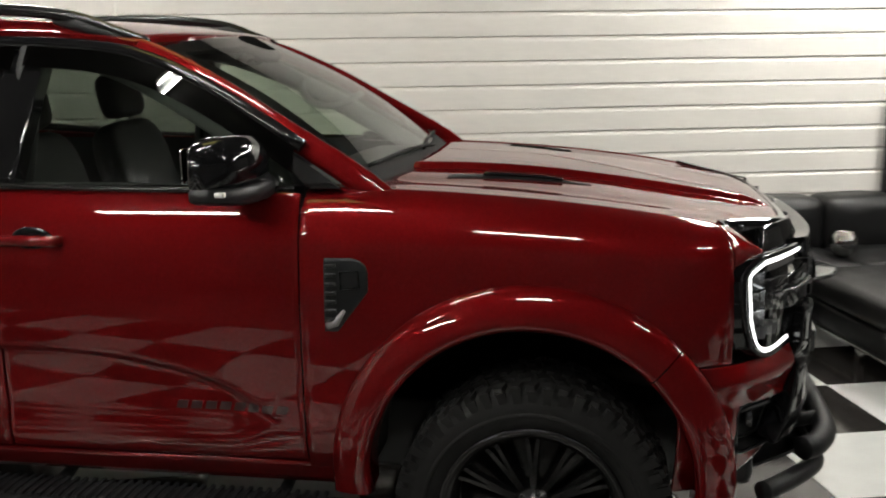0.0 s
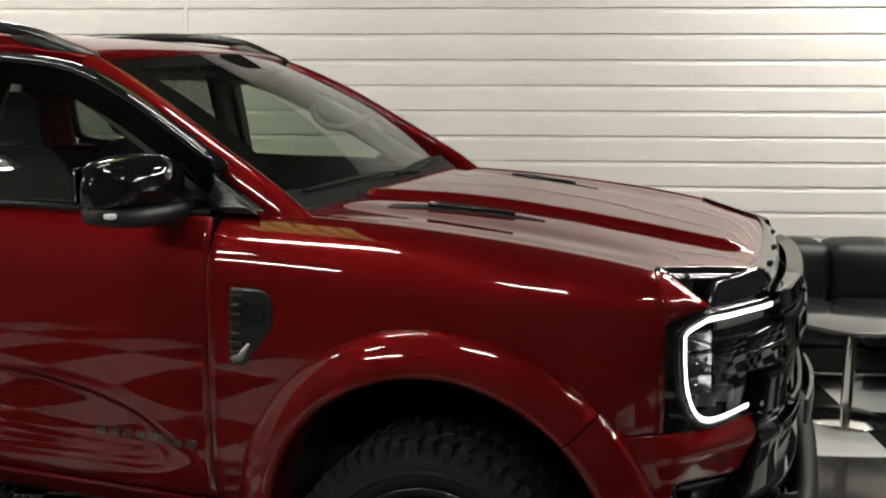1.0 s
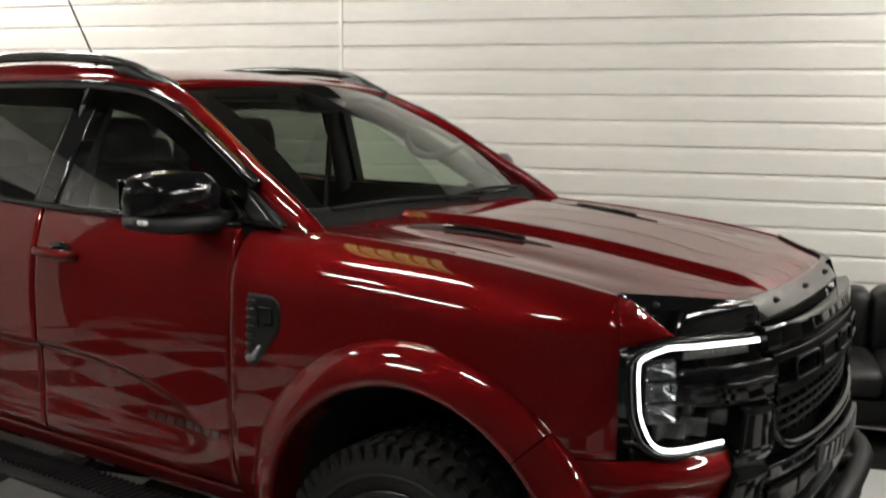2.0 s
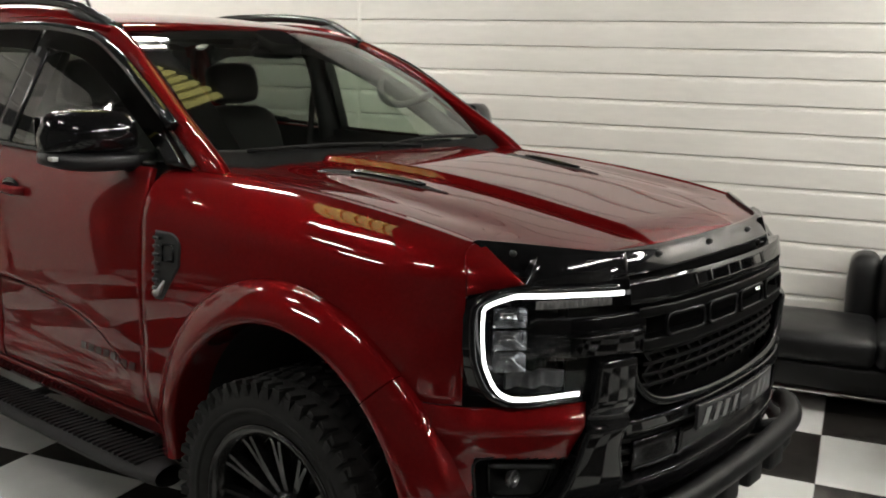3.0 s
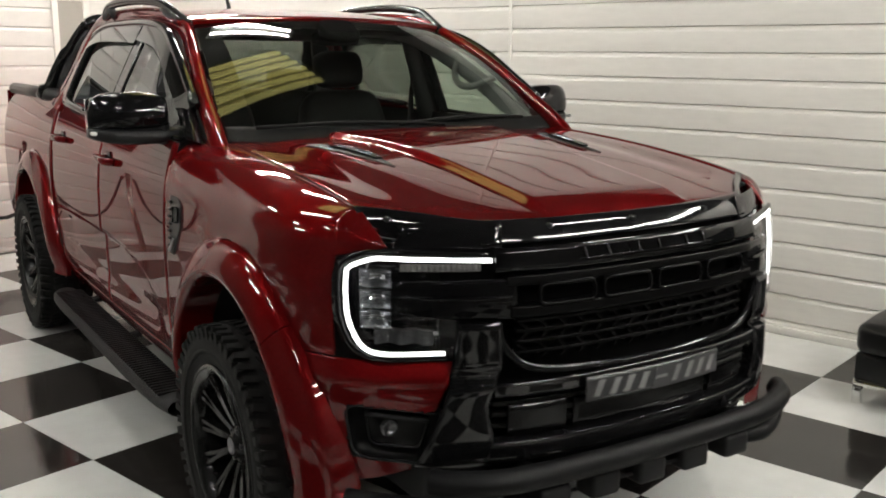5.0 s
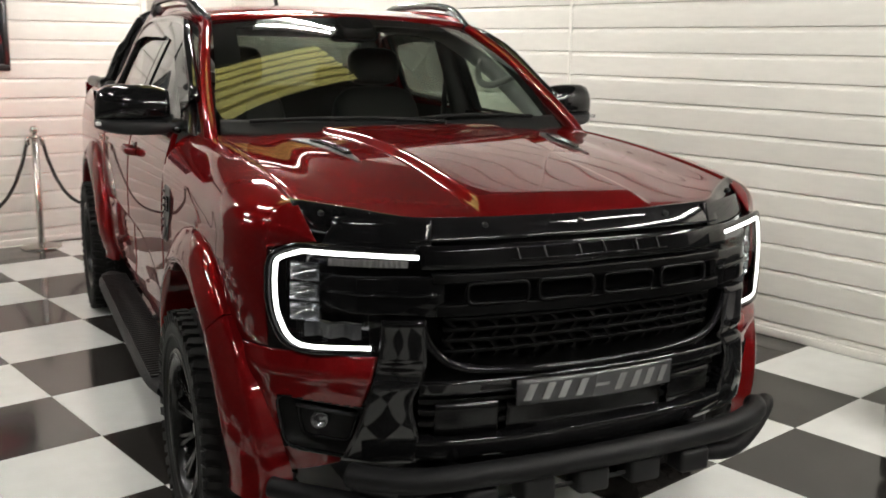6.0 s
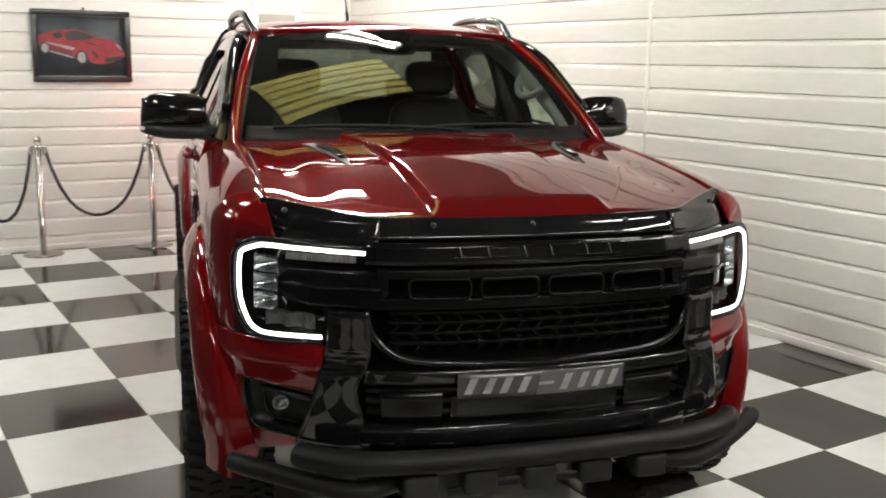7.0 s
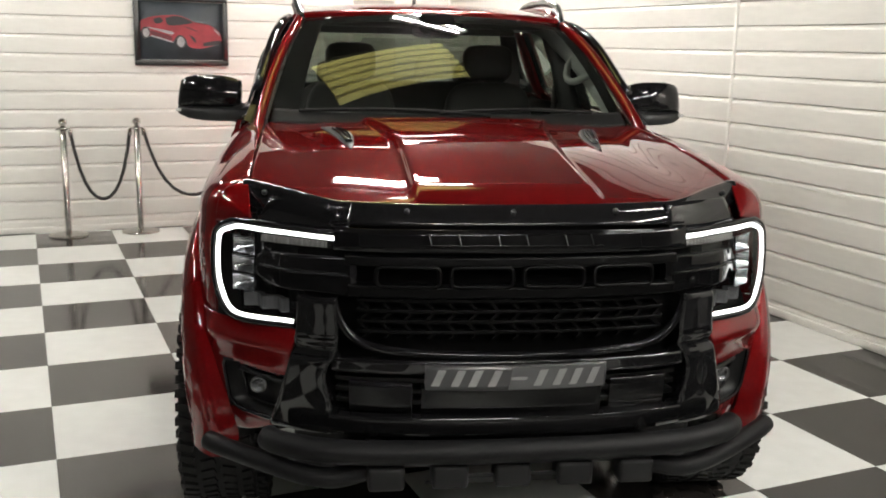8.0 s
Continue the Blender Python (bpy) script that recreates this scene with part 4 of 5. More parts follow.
PANEL = material("plate_grey", (0.055, 0.055, 0.057), 0.3, 0.2)


def on_plate(y, z, d):
    return Vector((0.358 + d - 0.02 * (y / 0.257) ** 2, y, z))


part("grey_panel", sheet(lambda u, v: on_plate(mix(-0.026 + 0.012 * v, 0.250, u), mix(0.703, 0.769, v), 0.0012), 8, 2, lip=0.001, roll=0), PANEL, plate)
# slanted bars: left and right at the foot, and the share of the height they span
for y0, y1, h0, h1 in ((-0.240, -0.218, 0.0, 1.0), (-0.186, -0.164, 0.0, 1.0), (-0.138, -0.116, 0.0, 1.0), (-0.084, -0.062, 0.0, 1.0), (-0.020, 0.024, 0.40, 0.58),
                       (0.044, 0.066, 0.0, 1.0), (0.098, 0.120, 0.0, 1.0), (0.146, 0.168, 0.0, 1.0), (0.196, 0.218, 0.0, 1.0)):
    part("stroke", sheet(lambda u, v: on_plate(mix(y0, y1, u) + 0.020 * v * (h1 - h0), 0.713 + 0.046 * mix(h0, h1, v), 0.0028), 2, 2, lip=0.0012, roll=0), STROKE, plate)

# nudge bar and skid plate
POWDER = material("powder_black", (0.007, 0.007, 0.0075), 0.45, 0.0, 0.0, 0.15, 60, 0.3, 700, spec=0.12)
half_bar = [(0.225, 0.692, 0.529), (0.268, 0.655, 0.529), (0.312, 0.565, 0.526), (0.334, 0.46, 0.522), (0.346, 0.25, 0.519)]
part("nudge_bar", tubed(smooth_path([(x, -y, z) for x, y, z in half_bar] + [(0.350, 0, 0.518)] + half_bar[::-1], 8), 0.035, 18), POWDER, car, "matt black tubular nudge bar")
pair("nudge_bar_wing", tubed(smooth_path([(0.085, 0.872, 0.468), (0.13, 0.825, 0.464), (0.23, 0.68, 0.448), (0.285, 0.575, 0.436), (0.295, 0.50, 0.43), (0.25, 0.40, 0.43)], 8), 0.029, 16), POWDER, car)
pair("bar_stay", tubed([(0.34, 0.42, 0.535), (0.24, 0.40, 0.50), (0.1, 0.38, 0.46)], 0.022, 10), POWDER, car)
part("skid_plate", sheet(lambda u, v: Vector((mix(0.30, 0.02, v), mix(-0.50, 0.50, u), mix(0.475, 0.33, v ** 0.8))), 20, 10, lip=0.01, flip=True), SATIN, car)
GREY = material("skid_grey", (0.009, 0.009, 0.0095), 0.5, 0.0, spec=0.2)
for k in range(5):
    c = -0.36 + 0.18 * k
    part("skid_block", boxed(0.27, 0.352, c - 0.052, c + 0.052, 0.405, 0.478, bevel=0.012), GREY, car)
part("skid_shield", sheet(lambda u, v: Vector((mix(0.322, 0.16, v), mix(-0.2, 0.24, u) * mix(0.8, 1.15, v), mix(0.43, 0.335, v))), 8, 6, lip=0.006, flip=True), GREY, car)

# wing vents
def vent(u, v):
    x = mix(-1.040, -1.170, u)
    zb = mix(1.040, 0.920, min(1, u / 0.70))
    zt = 1.094 + 0.046 * math.sqrt(1 - (1 - min(1, u / 0.45)) ** 2)
    return shell(s_of_x(x), mix(zb, zt, v), 0.006)


SIDEVENT = material("vent_grey", (0.009, 0.0095, 0.010), 0.3, 0.2)
VENTSILVER = material("vent_silver", (0.30, 0.30, 0.30), 0.35, 0.8)
for vt in pair("wing_vent", sheet(vent, 16, 14, lip=0.02, roll=0.005, eps=0.04), SIDEVENT, car, "dark grey louvred wing vent"):
    sg = 1 if vt.data.vertices[0].co.y > 0 else -1
    keep = lambda bm: bm if sg > 0 else mirrored(bm)
    for k in range(7):
        z = 0.958 + 0.026 * k
        part("louvre", keep(tubed([shell(s_of_x(x), z + 0.05 * (x + 1.15), 0.011) for x in np.linspace(-1.132, -1.164, 4)], 0.006, 8, flat=0.6)), SATIN, vt)
    inset = [(-1.064, 1.052), (-1.118, 1.046), (-1.120, 1.098), (-1.068, 1.100), (-1.064, 1.052)]
    part("inset_frame", keep(tubed([shell(s_of_x(x), z, 0.009) for x, z in inset], 0.004, 6)), GLOSS, vt)
    part("chevron", keep(tubed([shell(s_of_x(x), z, 0.010) for x, z in ((-1.162, 0.938), (-1.135, 0.948), (-1.108, 0.985))], [0.010, 0.012, 0.005], 8, flat=0.6)), VENTSILVER, vt, "small silver chevron")


# hood vents
def hoodvent(u, v):
    x = mix(-0.87, -0.415, u)
    y0 = mix(0.525, 0.425, u)
    w = 0.064 * math.sin(math.pi * min(1, 0.12 + 0.88 * u) ** 0.8) + 0.006
    y = y0 - w * v + 0.01
    return Vector((x, y, hood_z(x, y) + 0.003 + 0.005 * math.sin(math.pi * v) * math.sin(math.pi * u)))


for hv in pair("hood_vent", sheet(hoodvent, 24, 8, lip=0.014, roll=0.003, flip=True), SATIN, car, "black louvred bonnet vent"):
    sg = 1 if hv.data.vertices[0].co.y > 0 else -1
    for k in range(3):
        bm = tubed([hoodvent(u, 0.28 + 0.22 * k) + Vector((0, 0, 0.004)) for u in np.linspace(0.25, 0.8, 10)], 0.005, 6)
        part("louvre", bm if sg > 0 else mirrored(bm), GLOSS, hv)


# black brow between the bonnet protector and the lamp
pair("lamp_brow", sheet(lambda u, v: nose(mix(0.47, mix(0.745, 0.71, v), u), mix(1.122, 1.20, v), -0.016), 14, 5, lip=0.02, roll=0.002), GLOSS, car)
DECALB = material("decal_dark", (0.030, 0.004, 0.004), 0.4, 0.0, 0.6)
# the painted strip of wing between lamp and bonnet
def wing_tip(u, v):
    a, b, c = shell(S_LAMP, 1.112), nose(0.745, 1.139, 0.003), Vector((-0.046, 0.7515, hood_edge_z(-0.06)))
    near = a.lerp(b, 2 * v) if v < 0.5 else b.lerp(c, 2 * v - 1)
    far = wing(0.0, mix(0.52, 1.0, v)) + Vector((0.0015, 0, 0))
    return near.lerp(far, u) + Vector((0.75, 0.4, 0.5)) * 0.016 * u * (1 - u) * math.sin(math.pi * v)


pair("wing_tip", sheet(wing_tip, 12, 16, lip=0.006, roll=0.001), PAINT, car)
# dark lettering low on the front doors, as plain bars
for k in range(8):
    x0 = DECAL[0] - 0.046 * k
    pair("decal_bar", sheet(lambda u, v, x0=x0: shell(s_of_x(mix(x0, x0 - 0.034, u) + 0.008 * v), mix(DECAL[1], DECAL[1] + 0.026, v), 0.0022), 3, 2, lip=0.0015, roll=0), DECALB, car)

# ---- mirrors, handles, rails ----
def mirror_shell(lower):
    bm = bmesh.new()
    rings = []
    ts = [0.0, 0.06, 0.15, 0.3, 0.5, 0.7, 0.85, 0.94, 1.0]
    for t in ts:
        y = mix(0.868, 1.135, t)
        h = curve(t, [0, 0.15, 0.5, 0.85, 0.95, 1.0], [0.112, 0.127, 0.134, 0.124, 0.104, 0.055])
        zc = 1.324
        xf = curve(t, [0, 0.3, 0.7, 0.9, 1.0], [-1.335, -1.325, -1.345, -1.375, -1.42])
        xr = curve(t, [0, 0.5, 0.9, 1.0], [-1.455, -1.47, -1.485, -1.47])
        if lower:
            y = mix(0.80, 1.135, t)
            za, zb = zc + 0.002 - 0.026 * (1 - abs(2 * t - 1) ** 3), zc + 0.036
            xf += 0.004
        else:
            za, zb = zc + 0.034, zc + 0.034 + max(h - 0.0, 0.02)
        n, ring = 20, []
        for k in range(n):
            a = 2 * math.pi * k / n
            ca, sa = math.cos(a), math.sin(a)
            e = 0.48 if not lower else 0.45
            px = mix(xr, xf, 0.5 + 0.5 * math.copysign(abs(ca) ** e, ca))
            pz = mix(za, zb, 0.5 + 0.5 * math.copysign(abs(sa) ** e, sa))
            if not lower and sa > 0 and ca > 0:
                px -= 0.035 * sa * ca
            ring.append(bm.verts.new((px, y, pz)))
        rings.append(ring)
    for a, b in zip(rings, rings[1:]):
        for k in range(20):
            bm.faces.new([a[k], a[(k + 1) % 20], b[(k + 1) % 20], b[k]])
    bm.faces.new(rings[0][::-1])
    bm.faces.new(rings[-1])
    bmesh.ops.recalc_face_normals(bm, faces=bm.faces)
    return bm


caps = pair("door_mirror", mirror_shell(False), GLOSS, car, "gloss black door mirror")
for v in caps[0].data.vertices:
    v.co.y -= 0.045
lows = mirror_shell(True)
lows2 = mirrored(lows)
bmesh.ops.translate(lows, verts=lows.verts, vec=(0, -0.045, 0))
part("mirror_base", lows, SATIN, caps[0])
part("mirror_base", lows2, SATIN, caps[1])
armb = tubed([(-1.36, 0.86, 1.335), (-1.375, 0.90, 1.338), (-1.385, 0.95, 1.338)], [0.045, 0.04, 0.035], 12, flat=1.0)
armb2 = mirrored(armb)
part("mirror_arm", armb, SATIN, caps[0])
part("mirror_arm", armb2, SATIN, caps[1])
mg = slab(lambda u, v: Vector((-1.487 - 0.004 * math.sin(3 * u), mix(0.93, 1.13, u), mix(1.375, 1.465, v))), 0.003, 6, 4, flip=False)
mg2 = mirrored(mg)
bmesh.ops.translate(mg, verts=mg.verts, vec=(0, -0.045, 0))
MIRROR = material("mirror_silver", (0.8, 0.8, 0.8), 0.03, 1.0, var=0.01)
part("mirror_glass", mg, MIRROR, caps[0])
part("mirror_glass", mg2, MIRROR, caps[1])


rp = boxed(-1.40, -1.372, 1.118, 1.139, 1.338, 1.352, bevel=0.004)
rp2 = mirrored(rp)
bmesh.ops.translate(rp, verts=rp.verts, vec=(0, -0.045, 0))
REPEATER = material("repeater_lens", (0.6, 0.6, 0.58), 0.2, 0.0, 0.3)
part("repeater", rp, REPEATER, caps[0], "small clear indicator lens")
part("repeater", rp2, REPEATER, caps[1], "small clear indicator lens")


def handle(x, z):
    bm = bmesh.new()
    yb = shell(s_of_x(x), z).y
    pts = smooth_path([(x + 0.105, yb + 0.004, z - 0.004), (x + 0.085, yb + 0.034, z), (x, yb + 0.042, z + 0.002), (x - 0.09, yb + 0.034, z), (x - 0.11, yb + 0.004, z - 0.004)], 5)
    return tube(bm, pts, 0.017, 10, flat=0.7)


for hx, hz in ((-2.085, 1.175), (-3.06, 1.195)):
    hs = pair("door_handle", handle(hx, hz), PAINT, car)
    for o in hs:
        sg = 1 if o.data.vertices[0].co.y > 0 else -1
        bm = bmesh.new()
        lathe(bm, [(0.0, 0.0045), (0.026, 0.004), (0.036, 0.0025), (0.040, 0.0)], 20, "y", (hx + 0.01, shell(s_of_x(hx), hz).y + 0.001, hz - 0.002))
        for v in bm.verts:
            v.co.x = hx + 0.01 + (v.co.x - hx - 0.01) * 1.7
        part("handle_recess", bm if sg > 0 else mirrored(bm), GLOSS, o)

rail_path = smooth_path([(-1.80, 0.615, 1.748), (-1.90, 0.632, 1.785), (-2.05, 0.648, 1.836), (-2.3, 0.655, 1.862), (-2.6, 0.66, 1.868), (-2.85, 0.662, 1.862), (-2.97, 0.662, 1.84), (-3.03, 0.66, 1.80)], 6)
pair("roof_rail", tubed(rail_path, [0.014] + [0.02] * (len(rail_path) - 2) + [0.016], 10, flat=0.9), WHEELB, car, "black roof rail")
pair("rail_foot", tubed([(-1.80, 0.615, 1.742), (-1.90, 0.63, 1.772), (-2.02, 0.642, 1.812), (-2.10, 0.646, 1.82)], [0.012, 0.022, 0.026, 0.008], 8), SATIN, car)
pair("rail_foot", tubed([(-2.83, 0.655, 1.80), (-2.90, 0.66, 1.845), (-3.0, 0.66, 1.80)], [0.02, 0.02, 0.02], 8), SATIN, car)
part("aerial", tubed(smooth_path([(ANT[0], ANT[1], 1.815), (ANT[0] - 0.008, ANT[1], 1.855), (ANT[0] - 0.06, ANT[1], 1.94), (ANT[0] - 0.22, ANT[1], 2.19)], 4), [0.018] * 4 + [0.012] * 4 + [0.005] * 5, 8), SATIN, car, "thin black roof aerial")

# side steps
STEPB = material("step_black", (0.009, 0.009, 0.0095), 0.55, 0.0, 0.0, 0.2, 60, 0.3, 700, spec=0.2)
for st in pair("side_step", sheet(lambda u, v: (lambda a: Vector((mix(-1.10, -3.10, u), 0.94 + 0.09 * math.cos(a) * (1 - 0.35 * (abs(2 * u - 1) ** 10)), 0.355 + 0.034 * math.sin(a))))(2 * math.pi * v), 40, 24, lip=0, roll=0, flip=True), STEPB, car, "matt black side step with ribbed tread"):
    sg = 1 if st.data.vertices[40].co.y > 0 else -1
    bm = bmesh.new()
    for k in range(60):
        x = -1.20 - 0.0305 * k
        box(bm, x - 0.006, x + 0.006, 0.875, 1.005, 0.383, 0.392, bevel=0)
    tagged(part("tread_rib", bm if sg > 0 else mirrored(bm), SATIN, st, smooth=False), kind="stuff")
    for bx in (-1.35, -2.1, -2.85):
        bm = tubed([(bx, 0.55, 0.45), (bx, 0.80, 0.37), (bx, 0.95, 0.35)], 0.02, 8)
        part("step_bracket", bm if sg > 0 else mirrored(bm), SATIN, st)

# sports bar over the load bed
pair("sports_bar", tubed(smooth_path([(-3.40, 0.66, 1.775), (-3.48, 0.70, 1.70), (-3.60, 0.76, 1.56), (-3.72, 0.80, 1.43), (-3.80, 0.81, 1.385)], 5), [0.045] * 8 + [0.06] * 8 + [0.085] * 5, 12, flat=0.55, up=(0, 1, 0)), GLOSS, car, "gloss black sports bar behind the cab")
part("sports_bar_hoop", tubed(smooth_path([(-3.40, -0.67, 1.77), (-3.38, -0.55, 1.80), (-3.38, 0, 1.81), (-3.38, 0.55, 1.80), (-3.40, 0.67, 1.77)], 6), 0.04, 12), GLOSS, car)

FRITC = material("cowl_black", (0.008, 0.008, 0.008), 0.7, 0.0, 0.0, 0.2, 60, 0.3, 700, spec=0.15)
part("scuttle", sheet(lambda u, v: Vector((mix(hood_rear(mix(-0.73, 0.73, u)) + 0.02, -1.03 - 0.11 * (2 * u - 1) ** 2, v), mix(-0.73, 0.73, u), 1.318 - 0.018 * math.sin(3.1 * v))), 24, 6, lip=0.01, roll=0), SATIN, car)

# matt cowl over the foot of the windscreen, with a pair of resting wipers
part("cowl", sheet(lambda u, v: screen(mix(0.01, 0.99, u), mix(-0.02, 0.075, v), 0.006), 30, 5, lip=0.004, roll=0.001), FRITC, car)
for ya, yb, za in ((0.08, 0.60, 0.05), (0.46, 0.90, 0.06)):
    part("wiper", tubed([screen(mix(ya, yb, k / 12), za + 0.028 * math.sin(math.pi * k / 12), 0.016) for k in range(13)], 0.007, 8), FRITC, car, "black wiper blade at rest")

# black border of the windscreen
def frit(u0, u1, v0, v1):
    return sheet(lambda u, v: screen(mix(u0, u1, u), mix(v0, v1, v), -0.008), 30, 8, lip=0, roll=0)


FRIT = material("frit", (0.006, 0.006, 0.006), 0.9, spec=0.0)
part("screen_border", frit(0.0, 1.0, 0.91, 1.0), FRIT, car)
part("screen_border", frit(0.0, 1.0, 0.0, 0.07), FRIT, car)
part("screen_border", frit(0.0, 0.075, 0.07, 0.91), FRIT, car)
part("screen_border", frit(0.962, 1.0, 0.07, 0.91), FRIT, car)

# ---- inside the cab ----
def dash(u, v):
    y = mix(-0.74, 0.74, u)
    prof = [(-1.05, 1.285), (-1.20, 1.300), (-1.36, 1.298), (-1.45, 1.275), (-1.49, 1.22), (-1.47, 1.05), (-1.40, 0.85)]
    k = v * (len(prof) - 1)
    i = min(int(k), len(prof) - 2)
    x, z = mix(prof[i][0], prof[i + 1][0], k - i), mix(prof[i][1], prof[i + 1][1], k - i)
    hump = 0.035 * math.exp(-((y + 0.37) / 0.19) ** 4) * step(-1.15, -1.40, x) * step(1.15, 1.25, z)
    return Vector((x - 0.04 * (1 - (y / 0.74) ** 2) * 0.3, y, z + hump))


part("dashboard", sheet(dash, 44, 30, roll=0), CABIN, car, "dark soft-touch dashboard")
wheel_c = Vector((-1.70, -0.37, 1.135))
ax = Matrix.Rotation(radians(-65), 3, "Y")
ring = [wheel_c + ax @ Vector((0.185 * math.cos(a), 0.185 * math.sin(a), 0)) for a in np.linspace(0, 2 * math.pi, 33)]
sw = part("steering_wheel", tubed(ring, 0.016, 10, caps=False, up=(0.4, 0.1, 0.9)), SEAT, car, "black leather steering wheel")
for a in (0.15, 2.99, 4.71):
    part("spoke", tubed([wheel_c, wheel_c + ax @ Vector((0.18 * math.sin(a), 0.18 * math.cos(a), 0))], [0.03, 0.016], 8, flat=0.5), CABIN, sw)
part("column", tubed([wheel_c, (-1.40, -0.37, 1.05)], [0.05, 0.06], 12), CABIN, sw)


def cushion(bm, cx, cy, cz, dx, dy, dz, tilt=0.0, e=0.5):
    """A stuffed block with swollen sides."""
    m = Matrix.Translation((cx, cy, cz)) @ Matrix.Rotation(radians(tilt), 4, "Y")
    n = 12
    rows = []
    for i in range(n + 1):
        a = -math.pi / 2 + math.pi * i / n
        row = []
        for k in range(2 * n):
            b = 2 * math.pi * k / (2 * n)
            f = lambda t, p: math.copysign(abs(t) ** p, t)
            row.append(bm.verts.new(m @ Vector((dx / 2 * f(math.cos(a), e) * f(math.cos(b), e), dy / 2 * f(math.cos(a), e) * f(math.sin(b), e), dz / 2 * f(math.sin(a), e)))))
        rows.append(row)
    for r0, r1 in zip(rows, rows[1:]):
        for k in range(2 * n):
            bm.faces.new([r0[k], r0[(k + 1) % (2 * n)], r1[(k + 1) % (2 * n)], r1[k]])
    bmesh.ops.remove_doubles(bm, verts=bm.verts, dist=1e-5)
    return bm


for sy in (-0.37, 0.37):
    seat = part("front_seat", cushion(bmesh.new(), -2.05, sy, 0.82, 0.52, 0.50, 0.18, -6), SEAT, car, "black leather front seat")
    part("backrest", cushion(bmesh.new(), -2.33, sy, 1.12, 0.16, 0.48, 0.66, -16, 0.45), SEAT, seat)
    part("headrest", cushion(bmesh.new(), -2.42, sy, 1.545, 0.11, 0.27, 0.19, -12, 0.5), SEAT, seat)
    for dy in (-0.05, 0.05):
        part("headrest_post", tubed([(-2.40, sy + dy, 1.38), (-2.42, sy + dy, 1.50)], 0.007, 6), CHROME, seat)
bench = part("rear_bench", cushion(bmesh.new(), -2.95, 0, 0.85, 0.5, 1.35, 0.2, -4, 0.4), SEAT, car, "black leather rear bench")
part("backrest", cushion(bmesh.new(), -3.16, 0, 1.12, 0.16, 1.35, 0.60, -10, 0.35), SEAT, bench)
for sy in (-0.42, 0.42):
    part("headrest", cushion(bmesh.new(), -3.20, sy, 1.46, 0.09, 0.26, 0.14, -8, 0.5), SEAT, bench)
pair("door_card", sheet(lambda u, v: Vector((mix(-1.25, -3.28, u), 0.80 + 0.02 * math.sin(6 * v), mix(0.55, 1.33, v))), 20, 10, lip=0.02, roll=0, flip=True), CABIN, car)
pair("inner_pillar", tubed([(-2.19, 0.80, 1.30), (-2.18, 0.72, 1.55), (-2.16, 0.645, 1.75)], [0.07, 0.06, 0.06], 10, flat=0.5), CABIN, car)
pair("belt_strap", tubed([(-2.20, 0.70, 1.60), (-2.24, 0.70, 1.20), (-2.2, 0.66, 0.90)], 0.022, 6, flat=0.15), CABIN, car)
part("headliner", sheet(lambda u, v: roof(u, v) - Vector((0, 0, 0.045)), 20, 16, lip=0, roll=0, flip=True), LINER, car)
pair("pillar_trim", tubed([p + Vector((-0.12, -0.022, -0.045)) for p in RAIL[:40]], 0.042, 10, flat=0.6), PILLAR, car)
for gh in pair("grab_handle", tubed(smooth_path([(-1.44, 0.700, 1.535), (-1.49, 0.648, 1.500), (-1.56, 0.622, 1.482), (-1.64, 0.615, 1.497), (-1.69, 0.630, 1.550), (-1.69, 0.662, 1.605)], 6), 0.016, 10), PILLAR, car):
    pass
part("inner_mirror", cushion(bmesh.new(), -1.69, 0, 1.695, 0.035, 0.23, 0.06, 15, 0.5), GLOSS, car, "black inside mirror")
part("sensor_housing", cushion(bmesh.new(), -1.66, 0, 1.728, 0.15, 0.17, 0.05, 30, 0.5), FRIT, car)
pair("sun_visor", boxed(-1.93, -1.77, 0.13, 0.52, 1.715, 1.74, bevel=0.01), LINER, car)
part("cab_floor", boxed(-3.3, -1.2, -0.8, 0.8, 0.60, 0.66, bevel=0), CABIN, car)
part("bulkhead", boxed(-1.30, -1.24, -0.80, 0.80, 0.6, 1.26, bevel=0), CABIN, car)
part("rear_glass", slab(lambda u, v: Vector((mix(-3.20, -3.17, v) - 0.03, mix(-0.62, 0.62, u), mix(1.39, 1.71, v))), 0.004, 8, 6, flip=True), glass("rear_glass", (0.17, 0.19, 0.17), 1.52), car)
for o in glass_obs:
    o.visible_shadow = False

# ---- barrier posts and ropes ----
STEEL = material("brushed_steel", (0.50, 0.48, 0.45), 0.2, 1.0, 0.0, 0.05, 30, rough_var=0.06)
ROPE = material("black_rope", (0.018, 0.017, 0.016), 0.7, 0.0, 0.0, 0.3, 60, 0.5, 400)
POSTY = 4.74


